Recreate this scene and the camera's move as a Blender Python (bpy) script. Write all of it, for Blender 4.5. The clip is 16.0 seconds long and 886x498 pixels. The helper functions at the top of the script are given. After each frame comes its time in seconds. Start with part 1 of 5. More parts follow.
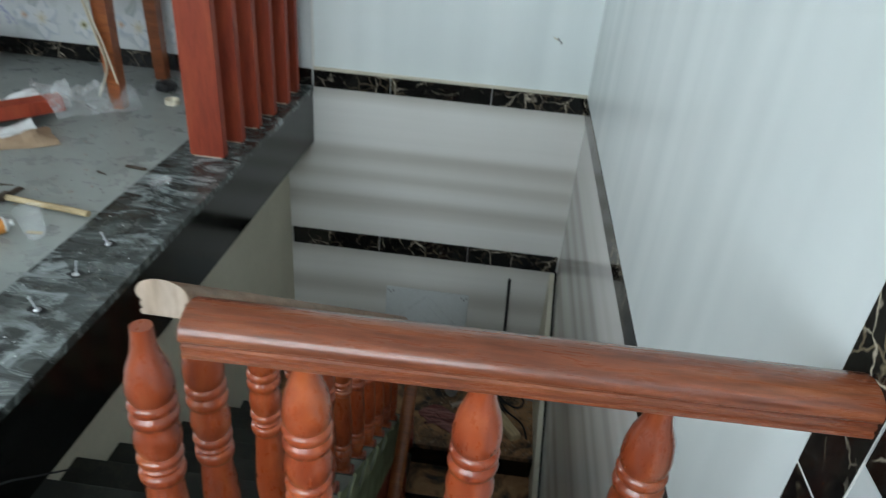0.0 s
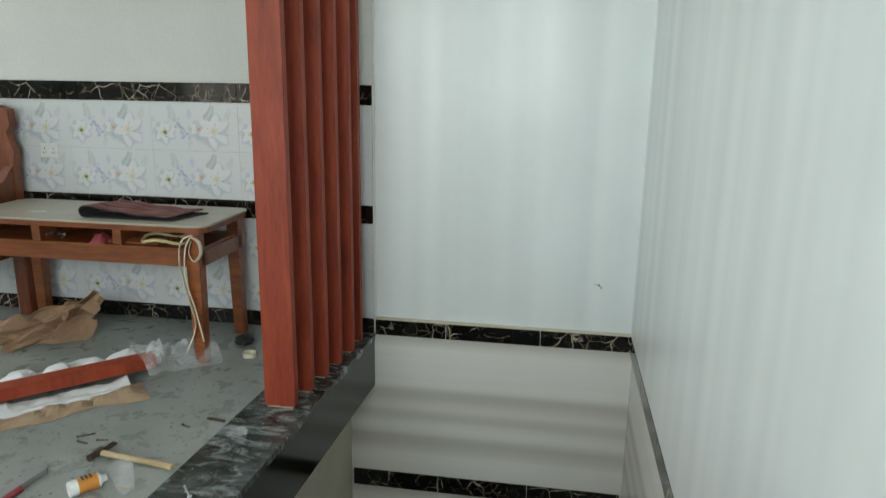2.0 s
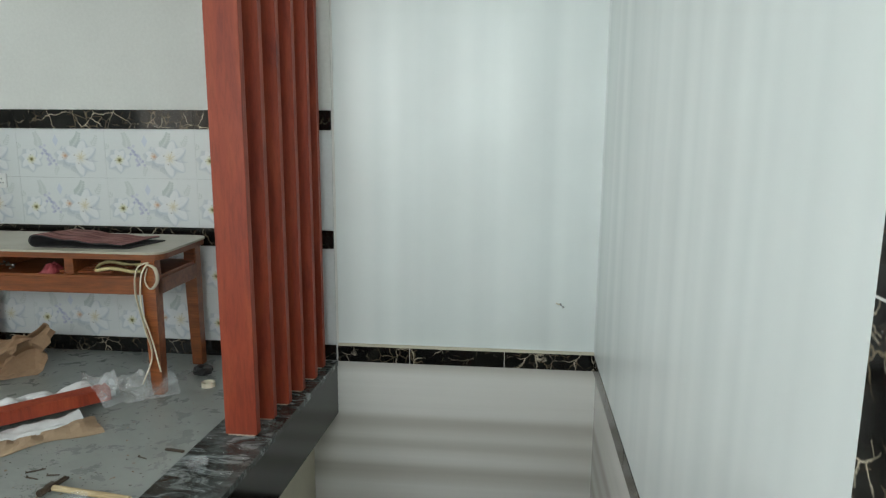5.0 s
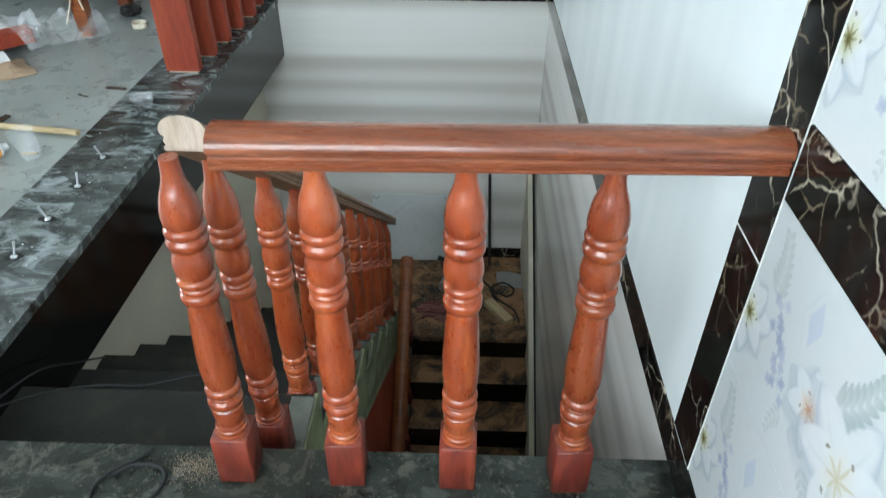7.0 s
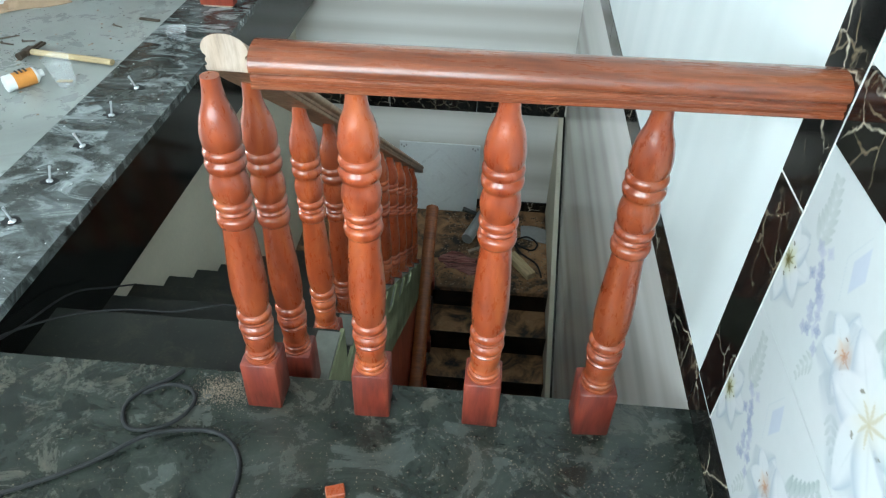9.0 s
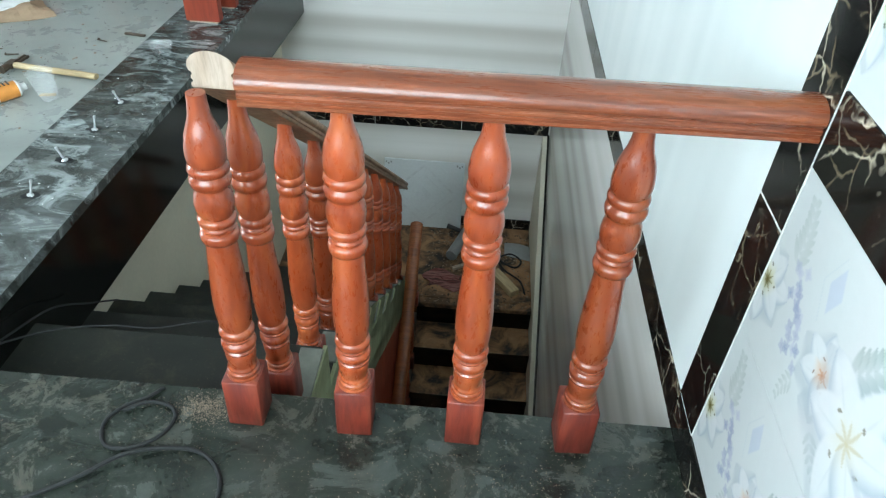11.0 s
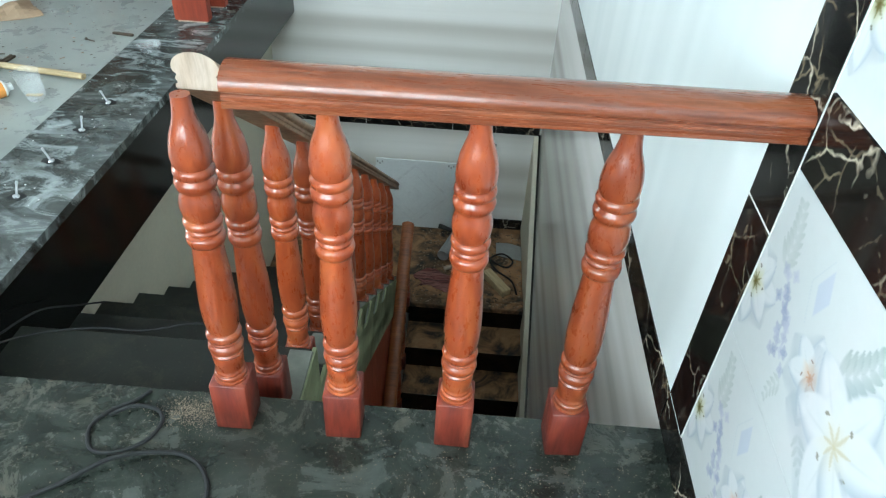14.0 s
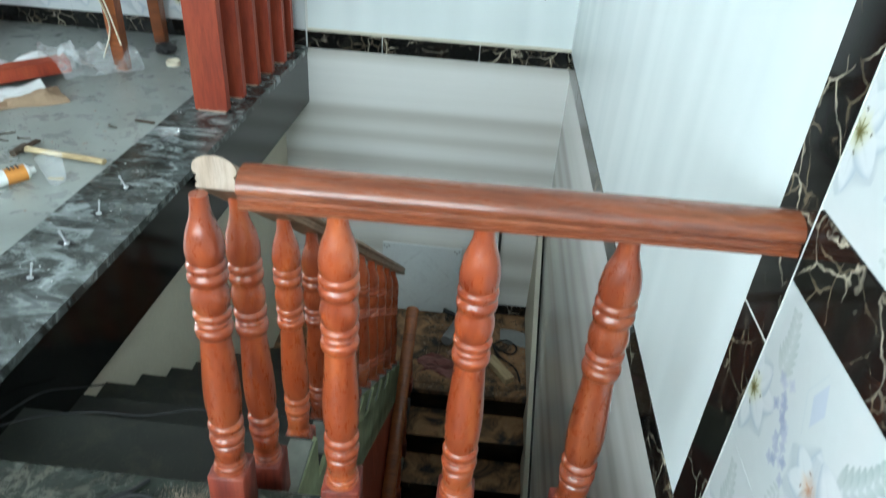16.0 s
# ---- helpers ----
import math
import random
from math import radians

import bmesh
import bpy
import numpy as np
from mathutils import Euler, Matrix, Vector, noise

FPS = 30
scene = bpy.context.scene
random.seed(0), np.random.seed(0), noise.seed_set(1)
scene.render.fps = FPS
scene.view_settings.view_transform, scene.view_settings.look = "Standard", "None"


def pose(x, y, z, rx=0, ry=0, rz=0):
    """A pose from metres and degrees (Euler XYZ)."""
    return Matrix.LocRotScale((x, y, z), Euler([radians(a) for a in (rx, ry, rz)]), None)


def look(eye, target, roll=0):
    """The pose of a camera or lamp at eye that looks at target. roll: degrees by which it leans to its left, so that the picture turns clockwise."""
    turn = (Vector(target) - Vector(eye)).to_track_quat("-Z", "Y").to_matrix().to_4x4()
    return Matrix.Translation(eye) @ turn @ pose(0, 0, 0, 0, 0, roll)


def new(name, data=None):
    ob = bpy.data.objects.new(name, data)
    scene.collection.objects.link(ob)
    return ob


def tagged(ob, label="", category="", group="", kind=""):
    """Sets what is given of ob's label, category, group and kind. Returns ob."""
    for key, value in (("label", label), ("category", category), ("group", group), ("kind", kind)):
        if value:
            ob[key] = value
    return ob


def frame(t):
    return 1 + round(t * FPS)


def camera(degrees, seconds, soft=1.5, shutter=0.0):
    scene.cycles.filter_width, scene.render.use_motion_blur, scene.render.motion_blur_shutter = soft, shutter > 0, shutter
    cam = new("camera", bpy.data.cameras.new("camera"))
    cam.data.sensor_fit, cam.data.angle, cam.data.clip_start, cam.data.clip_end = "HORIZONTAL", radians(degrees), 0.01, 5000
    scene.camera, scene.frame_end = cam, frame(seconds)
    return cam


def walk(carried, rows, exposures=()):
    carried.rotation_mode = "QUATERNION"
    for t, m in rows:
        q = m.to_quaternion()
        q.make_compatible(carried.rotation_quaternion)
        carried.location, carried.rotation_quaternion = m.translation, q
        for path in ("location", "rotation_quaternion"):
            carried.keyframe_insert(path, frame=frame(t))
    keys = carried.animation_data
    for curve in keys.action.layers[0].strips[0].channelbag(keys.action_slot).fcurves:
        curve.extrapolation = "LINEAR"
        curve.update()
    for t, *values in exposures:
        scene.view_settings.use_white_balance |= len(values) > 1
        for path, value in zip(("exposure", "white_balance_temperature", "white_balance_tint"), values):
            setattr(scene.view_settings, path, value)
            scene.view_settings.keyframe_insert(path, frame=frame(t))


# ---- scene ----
cam = camera(64.8, 16.0, 1.2, 0.5)
PATH = [
    (0, (-0.463, -0.604, 1.301), (-0.574, 1.098, 0.256), 4.9),
    (0.5, (-0.475, -0.724, 1.325), (-0.729, 1.039, 0.417), 3.0),
    (1, (-0.51, -0.805, 1.362), (-0.812, 1.018, 0.598), 1.3),
    (1.5, (-0.534, -0.81, 1.395), (-0.882, 1.083, 0.852), 1.5),
    (2, (-0.449, -0.792, 1.483), (-0.767, 1.127, 1.017), 0.8),
    (2.5, (-0.447, -0.783, 1.519), (-0.749, 1.155, 1.129), 1.2),
    (3, (-0.448, -0.789, 1.529), (-0.727, 1.156, 1.154), 1.0),
    (3.2, (-0.45, -0.79, 1.535), (-0.727, 1.157, 1.174), 1.0),
    (5.5, (-0.463, -0.813, 1.356), (-0.622, 1.146, 0.985), 0.4),
    (6, (-0.461, -0.806, 1.304), (-0.521, 0.971, 0.388), 1.5),
    (6.5, (-0.452, -0.818, 1.264), (-0.49, 0.836, 0.14), 1.1),
    (7, (-0.448, -0.826, 1.242), (-0.498, 0.763, 0.029), 0.2),
    (7.5, (-0.449, -0.827, 1.226), (-0.494, 0.71, -0.053), 0.8),
    (8, (-0.45, -0.838, 1.212), (-0.493, 0.669, -0.101), 0.5),
    (8.5, (-0.456, -0.841, 1.211), (-0.513, 0.668, -0.101), 1.3),
    (9, (-0.47, -0.848, 1.211), (-0.573, 0.659, -0.1), 1.6),
    (11.5, (-0.47, -0.85, 1.217), (-0.526, 0.694, -0.053), 3.2),
    (12, (-0.472, -0.846, 1.215), (-0.535, 0.696, -0.057), 3.2),
    (12.5, (-0.472, -0.84, 1.214), (-0.512, 0.699, -0.062), 3.6),
    (13, (-0.469, -0.84, 1.215), (-0.529, 0.691, -0.072), 2.9),
    (13.5, (-0.468, -0.84, 1.211), (-0.527, 0.695, -0.069), 4.2),
    (14, (-0.463, -0.841, 1.216), (-0.503, 0.7, -0.059), 3.4),
    (14.5, (-0.466, -0.842, 1.217), (-0.499, 0.709, -0.045), 3.9),
    (15, (-0.468, -0.846, 1.22), (-0.516, 0.72, -0.023), 4.2),
    (15.5, (-0.467, -0.848, 1.224), (-0.529, 0.736, 0.005), 4.5),
    (16, (-0.462, -0.848, 1.259), (-0.537, 0.827, 0.168), 4.1),
]
walk(cam, [(t, look(eye, target, roll)) for t, eye, target, roll in PATH],
     exposures=[(0, -0.18, 6250, 10), (0.5, -0.18, 6300, 9), (1.5, -0.29, 6750, 9), (2.5, -0.32, 6850, 10), (5.3, -0.30, 6800, 10), (6, -0.2, 6500, 10), (7, 0.4, 6150, 9), (8, 0.62, 6050, 5), (12.5, 0.69, 6050, 5), (15.5, 0.63, 6050, 4), (16, 0.48, 6050, 4)])


# ---------------------------------------------------------------- world and light
world = bpy.data.worlds.new("world")
scene.world = world
world.use_nodes = True
wn, wl = world.node_tree.nodes, world.node_tree.links
sky = wn.new("ShaderNodeTexSky")
sky.sky_type, sky.sun_disc = "NISHITA", False
sky.sun_elevation, sky.sun_rotation = radians(48), radians(200)
wl.new(sky.outputs[0], wn["Background"].inputs[0])
wn["Background"].inputs[1].default_value = 0.12


def area(name, m, w, h, watts, colour):
    lamp = bpy.data.lights.new(name, "AREA")
    lamp.shape, lamp.size, lamp.size_y, lamp.energy, lamp.color = "RECTANGLE", w, h, watts, colour
    ob = new(name, lamp)
    ob.matrix_world = m
    return ob


# daylight through the window behind, through the glazed door of the hall and through the hall's side window
area("window_daylight", look((-1.75, -2.445, 1.85), (-1.55, 1.5, 1.2)), 3.0, 1.6, 112, (0.87, 0.98, 1.0))
area("door_daylight", look((-4.95, -2.445, 1.25), (-4.2, 0, 1.0)), 1.4, 2.3, 8, (0.90, 0.98, 1.0))
area("hall_daylight", look((-7.35, 1.9, 1.75), (0, 1.3, 1.0)), 1.8, 1.8, 118, (0.92, 0.98, 1.0))


# ---------------------------------------------------------------- materials
def mat(name, rough=0.5, metal=0.0, spec=0.5):
    m = bpy.data.materials.new(name)
    m.use_nodes = True
    b = m.node_tree.nodes["Principled BSDF"]
    b.inputs["Roughness"].default_value = rough
    b.inputs["Metallic"].default_value = metal
    b.inputs["Specular IOR Level"].default_value = spec
    return m, m.node_tree.nodes, m.node_tree.links, b


def coords(n, l, scale=(1, 1, 1), kind="Object", turn=(0, 0, 0)):
    c, mp = n.new("ShaderNodeTexCoord"), n.new("ShaderNodeMapping")
    mp.inputs["Scale"].default_value = scale
    mp.inputs["Rotation"].default_value = [radians(a) for a in turn]
    if kind == "World":
        g = n.new("ShaderNodeNewGeometry")
        l.new(g.outputs["Position"], mp.inputs[0])
    else:
        l.new(c.outputs[kind], mp.inputs[0])
    return mp.outputs[0]


def noise_tex(n, l, vec, scale, detail=6, rough=0.6, distort=0.0):
    t = n.new("ShaderNodeTexNoise")
    t.inputs["Scale"].default_value, t.inputs["Detail"].default_value = scale, detail
    t.inputs["Roughness"].default_value, t.inputs["Distortion"].default_value = rough, distort
    l.new(vec, t.inputs["Vector"])
    return t.outputs["Fac"]


def ramp(n, l, fac, stops):
    r = n.new("ShaderNodeValToRGB")
    while len(r.color_ramp.elements) < len(stops):
        r.color_ramp.elements.new(0.5)
    for e, (p, c) in zip(r.color_ramp.elements, stops):
        e.position = p
        e.color = (*c, 1) if len(c) == 3 else c
    l.new(fac, r.inputs[0])
    return r.outputs[0]


def grey(v):
    return (v, v, v)


def mixc(n, l, fac, a, b, mode="MIX"):
    m = n.new("ShaderNodeMix")
    m.data_type, m.blend_type = "RGBA", mode
    for sock, v in ((m.inputs[0], fac), (m.inputs[6], a), (m.inputs[7], b)):
        if isinstance(v, (int, float)):
            sock.default_value = v
        elif isinstance(v, tuple):
            sock.default_value = (*v, 1)
        else:
            l.new(v, sock)
    return m.outputs[2]


def bump(n, l, b, height, strength=0.2, dist=0.002):
    k = n.new("ShaderNodeBump")
    k.inputs["Strength"].default_value, k.inputs["Distance"].default_value = strength, dist
    l.new(height, k.inputs["Height"])
    l.new(k.outputs[0], b.inputs["Normal"])


def random_of(n):
    return n.new("ShaderNodeObjectInfo").outputs["Random"]


def wood(name, dark, mid, light, rough=0.28, axis="Z", coat=0.4, kind="Object", spread=0.25, grain=0.5):
    m, n, l, b = mat(name, rough)
    stretch = {"X": (1.2, 12, 12), "Y": (12, 1.2, 12), "Z": (7.5, 7.5, 1.1), "blotch": (9, 9, 3.2)}[axis]
    v = coords(n, l, stretch, kind)
    off = n.new("ShaderNodeVectorMath")
    off.operation = "ADD"
    r = random_of(n)
    k = n.new("ShaderNodeMath")
    k.operation, k.inputs[1].default_value = "MULTIPLY", 40.0
    l.new(r, k.inputs[0])
    l.new(v, off.inputs[0])
    l.new(k.outputs[0], off.inputs[1])
    big = noise_tex(n, l, off.outputs[0], 1.6, 5, 0.55, 1.2)
    fine = noise_tex(n, l, off.outputs[0], 9, 8, 0.7, 0.3)
    c = ramp(n, l, big, [(0.25, dark), (0.5, mid), (0.75, light)])
    c2 = ramp(n, l, fine, [(0.34, grey(0.28)), (0.56, grey(1.0))])
    col = mixc(n, l, grain, c, c2, "MULTIPLY")
    hsv = n.new("ShaderNodeHueSaturation")
    mr = n.new("ShaderNodeMapRange")
    mr.inputs[3].default_value, mr.inputs[4].default_value = 1 - spread, 1 + spread * 0.6
    l.new(r, mr.inputs[0])
    l.new(mr.outputs[0], hsv.inputs["Value"])
    l.new(col, hsv.inputs["Color"])
    l.new(hsv.outputs[0], b.inputs["Base Color"])
    rr = ramp(n, l, fine, [(0.2, grey(rough + 0.12)), (0.8, grey(rough - 0.05))])
    l.new(rr, b.inputs["Roughness"])
    b.inputs["Coat Weight"].default_value, b.inputs["Coat Roughness"].default_value = coat, 0.07
    bump(n, l, b, fine, 0.12 * grain, 0.001)
    return m


RED_WOOD = wood("varnished_red_wood", (0.19, 0.027, 0.007), (0.31, 0.056, 0.015), (0.42, 0.105, 0.029), 0.26, "blotch", 0.7, spread=0.34, grain=0.05)
BASE_WOOD = wood("rough_baluster_foot", (0.09, 0.010, 0.006), (0.20, 0.026, 0.011), (0.31, 0.066, 0.030), 0.5, "Z", 0.15, grain=0.6)
RAIL_WOOD = wood("varnished_rail_wood", (0.11, 0.026, 0.012), (0.26, 0.070, 0.029), (0.36, 0.128, 0.060), 0.25, "X", 0.45, grain=0.6)
SLOPE_WOOD = wood("unpolished_rail_wood", (0.20, 0.10, 0.05), (0.32, 0.17, 0.09), (0.42, 0.26, 0.15), 0.45, "Y", 0.1)
SCREEN_WOOD = wood("screen_red_wood", (0.20, 0.024, 0.009), (0.29, 0.040, 0.013), (0.35, 0.062, 0.020), 0.5, "Z", 0.0, spread=0.12, grain=0.35)
RAW_WOOD = wood("raw_wood", (0.44, 0.32, 0.23), (0.54, 0.42, 0.33), (0.62, 0.51, 0.42), 0.7, "Z", 0.0)
TABLE_WOOD = wood("table_wood", (0.18, 0.045, 0.013), (0.28, 0.080, 0.021), (0.36, 0.115, 0.033), 0.35, "X", 0.3)
CHAIR_WOOD = wood("armchair_wood", (0.12, 0.03, 0.012), (0.21, 0.055, 0.02), (0.28, 0.085, 0.03), 0.33, "Z", 0.3)
PINE = wood("pale_stick_wood", (0.50, 0.36, 0.18), (0.62, 0.47, 0.26), (0.70, 0.56, 0.34), 0.6, "X", 0.0)


def marble(name, base, patch, vein, vein_scale=5.0, rough=0.12, kind="World", vein_width=0.04):
    m, n, l, b = mat(name, rough)
    v = coords(n, l, (1, 1, 1), kind)
    warp = noise_tex(n, l, v, 3.5, 5, 0.6)
    wv = n.new("ShaderNodeVectorMath")
    wv.operation = "MULTIPLY_ADD"
    comb = n.new("ShaderNodeCombineXYZ")
    for i in range(3):
        l.new(warp, comb.inputs[i])
    l.new(comb.outputs[0], wv.inputs[0])
    wv.inputs[1].default_value = (0.35, 0.35, 0.35)
    l.new(v, wv.inputs[2])
    vor = n.new("ShaderNodeTexVoronoi")
    vor.feature = "DISTANCE_TO_EDGE"
    vor.inputs["Scale"].default_value = vein_scale
    l.new(wv.outputs[0], vor.inputs["Vector"])
    veins = ramp(n, l, vor.outputs["Distance"], [(0.0, grey(1)), (vein_width, grey(0))])
    mask = ramp(n, l, noise_tex(n, l, v, 6, 4), [(0.44, grey(0)), (0.60, grey(1))])
    fade = mixc(n, l, 1.0, veins, mask, "MULTIPLY")
    cloud = ramp(n, l, noise_tex(n, l, wv.outputs[0], 4, 7, 0.65), [(0.35, base), (0.7, patch)])
    col = mixc(n, l, fade, cloud, vein)
    l.new(col, b.inputs["Base Color"])
    return m




def gold_marble(name):
    # black stone with thin broken veins at two scales, faint streaks and a few tan patches
    m, n, l, b = mat(name, 0.08)
    v = coords(n, l, (1, 1, 1), "World")
    w = n.new("ShaderNodeTexNoise")
    w.inputs["Scale"].default_value, w.inputs["Detail"].default_value, w.inputs["Roughness"].default_value = 9.0, 4, 0.6
    l.new(v, w.inputs["Vector"])
    wv = n.new("ShaderNodeVectorMath")
    wv.operation, wv.inputs[1].default_value = "MULTIPLY_ADD", (0.075, 0.075, 0.075)
    l.new(w.outputs["Color"], wv.inputs[0])
    l.new(v, wv.inputs[2])
    col = ramp(n, l, noise_tex(n, l, v, 9, 6), [(0.35, (0.004, 0.004, 0.004)), (0.7, (0.014, 0.013, 0.012))])
    for scale, width, mscale, lo, hi, tone in ((16.0, 0.055, 7.0, 0.48, 0.60, (0.17, 0.135, 0.09)), (8.0, 0.024, 4.0, 0.47, 0.58, (0.56, 0.49, 0.38))):
        vor = n.new("ShaderNodeTexVoronoi")
        vor.feature = "DISTANCE_TO_EDGE"
        vor.inputs["Scale"].default_value = scale
        l.new(wv.outputs[0], vor.inputs["Vector"])
        line = ramp(n, l, vor.outputs["Distance"], [(0.0, grey(1)), (width * 0.4, grey(0.6)), (width, grey(0))])
        mask = ramp(n, l, noise_tex(n, l, v, mscale, 5, 0.65), [(lo, grey(0)), (hi, grey(1))])
        col = mixc(n, l, mixc(n, l, 1.0, line, mask, "MULTIPLY"), col, tone)
    patch = ramp(n, l, noise_tex(n, l, wv.outputs[0], 13, 7, 0.72, 0.8), [(0.655, grey(0)), (0.70, grey(0.85))])
    col = mixc(n, l, patch, col, (0.22, 0.15, 0.09))
    l.new(col, b.inputs["Base Color"])
    return m


BLACK_MARBLE = gold_marble("black_gold_marble")
BLACK_GRANITE = marble("black_granite", (0.003, 0.0035, 0.003), (0.007, 0.008, 0.007), (0.012, 0.012, 0.012), 5.0, 0.12)


def worn_stone(name, dark, mid, film, soil, rough, film_amount=0.55, soil_amount=0.6, turn=30, brush=(5, 8, 5)):
    # dark polished stone under a dried grey film, warm building dust, brush strokes, scratches and white specks
    m, n, l, b = mat(name, rough)
    v = coords(n, l, (1, 1, 1), "World")
    cloud = noise_tex(n, l, v, 5.5, 10, 0.76, 0.8)
    col = ramp(n, l, cloud, [(0.36, dark), (0.62, mid)])
    pool = ramp(n, l, noise_tex(n, l, v, 3.0, 2, 0.4, 0.6), [(0.47, grey(1)), (0.485, grey(0.25)), (0.60, grey(0.5))])
    stroke = noise_tex(n, l, coords(n, l, brush, "World", (0, 0, turn)), 1.0, 9, 0.70, 1.4)
    fm = mixc(n, l, 1.0, ramp(n, l, stroke, [(0.46, grey(0)), (0.68, grey(film_amount))]), pool, "MULTIPLY")
    col = mixc(n, l, fm, col, film)
    sn = noise_tex(n, l, v, 11.0, 10, 0.78, 0.5)
    near_edge = noise_tex(n, l, v, 1.7, 3, 0.5)
    sm = mixc(n, l, 1.0, ramp(n, l, sn, [(0.51, grey(0)), (0.68, grey(soil_amount))]), ramp(n, l, near_edge, [(0.42, grey(0.15)), (0.60, grey(1))]), "MULTIPLY")
    col = mixc(n, l, sm, col, soil)
    grit = noise_tex(n, l, v, 130, 3, 0.75)
    col = mixc(n, l, ramp(n, l, grit, [(0.64, grey(0)), (0.74, grey(0.45))]), col, tuple(min(0.6, 2.2 * c) for c in soil))
    scr = noise_tex(n, l, coords(n, l, (6, 160, 6), "World", (0, 0, -turn * 1.7)), 1.0, 3, 0.5, 0.4)
    col = mixc(n, l, ramp(n, l, scr, [(0.70, grey(0)), (0.76, grey(0.22))]), col, film)
    l.new(col, b.inputs["Base Color"])
    dull = mixc(n, l, sm, mixc(n, l, fm, grey(rough), grey(rough + 0.22)), grey(0.8))
    l.new(dull, b.inputs["Roughness"])
    bump(n, l, b, sn, 0.12, 0.002)
    return m


LANDING_STONE = worn_stone("dusty_dark_green_stone", (0.003, 0.005, 0.004), (0.022, 0.028, 0.022), (0.095, 0.108, 0.096), (0.19, 0.165, 0.12), 0.22, 0.55, 0.6)
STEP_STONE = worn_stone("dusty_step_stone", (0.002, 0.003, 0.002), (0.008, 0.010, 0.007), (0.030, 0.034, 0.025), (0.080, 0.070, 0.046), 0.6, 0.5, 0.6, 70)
BORDER_STONE = worn_stone("smeared_grey_border_stone", (0.008, 0.010, 0.009), (0.050, 0.058, 0.054), (0.35, 0.395, 0.40), (0.10, 0.11, 0.095), 0.20, 1.0, 0.6, 52, (4.5, 11, 5))


def plain(name, colour, rough=0.5, var=0.12, scale=6.0, metal=0.0, bumpy=0.05, kind="Object", fine=60.0):
    m, n, l, b = mat(name, rough, metal)
    v = coords(n, l, (1, 1, 1), kind)
    a = noise_tex(n, l, v, scale, 6)
    f = noise_tex(n, l, v, fine, 4)
    dark = tuple(c * (1 - var) for c in colour)
    lite = tuple(min(1, c * (1 + var * 0.5)) for c in colour)
    c = ramp(n, l, a, [(0.3, dark), (0.7, lite)])
    c2 = mixc(n, l, 0.25, c, ramp(n, l, f, [(0.3, grey(0.7)), (0.7, grey(1))]), "MULTIPLY")
    l.new(c2, b.inputs["Base Color"])
    l.new(ramp(n, l, a, [(0.2, grey(min(1, rough + 0.1))), (0.8, grey(max(0.03, rough - 0.08)))]), b.inputs["Roughness"])
    bump(n, l, b, f, bumpy, 0.001)
    return m


def panel_white(name, rough):
    m, n, l, b = mat(name, rough)
    v = coords(n, l, (6, 6, 0.08), "World")
    a = noise_tex(n, l, v, 1.1, 1, 0.5, 0.2)
    v2 = coords(n, l, (1, 1, 1), "World")
    # upright lighter and darker bands in the colour imitate reflections on the wavy panel
    c = ramp(n, l, a, [(0.3, (0.745, 0.800, 0.798)), (0.7, (0.815, 0.867, 0.862))])
    s = ramp(n, l, noise_tex(n, l, v2, 1.4, 6), [(0.35, grey(0.94)), (0.7, grey(1))])
    l.new(mixc(n, l, 1.0, c, s, "MULTIPLY"), b.inputs["Base Color"])
    l.new(ramp(n, l, a, [(0.3, grey(rough + 0.08)), (0.7, grey(rough - 0.05))]), b.inputs["Roughness"])
    bump(n, l, b, a, 0.06, 0.006)
    return m


WALL_PANEL = panel_white("ribbed_white_wall_panel", 0.34)
PLASTER = plain("white_plaster", (0.62, 0.635, 0.61), 0.7, 0.06, 1.5, kind="World")
CREAM = plain("cream_plaster", (0.62, 0.58, 0.47), 0.65, 0.08, 2.0, kind="World")
BEIGE_WALL = plain("beige_painted_wall", (0.60, 0.565, 0.45), 0.6, 0.08, 2.0, kind="World")
TILE_WHITE = plain("white_glazed_tile", (0.63, 0.66, 0.665), 0.09, 0.04, 3.0, kind="World", bumpy=0.01)
GROUT = plain("white_grout", (0.75, 0.75, 0.72), 0.8, 0.08)


def wood_tile(name):
    m, n, l, b = mat(name, 0.16)
    v = coords(n, l, (0.10, 0.10, 7.0), "World")
    a = noise_tex(n, l, v, 1.0, 1, 0.4, 0.1)
    f = noise_tex(n, l, coords(n, l, (0.5, 0.5, 24), "World"), 1.5, 4, 0.6)
    c = ramp(n, l, a, [(0.36, (0.55, 0.53, 0.49)), (0.5, (0.68, 0.665, 0.625)), (0.66, (0.78, 0.77, 0.74))])
    c = mixc(n, l, 0.3, c, ramp(n, l, f, [(0.3, grey(0.85)), (0.7, grey(1))]), "MULTIPLY")
    l.new(c, b.inputs["Base Color"])
    bump(n, l, b, f, 0.03, 0.001)
    return m


WOOD_TILE = wood_tile("grey_wood_look_tile")


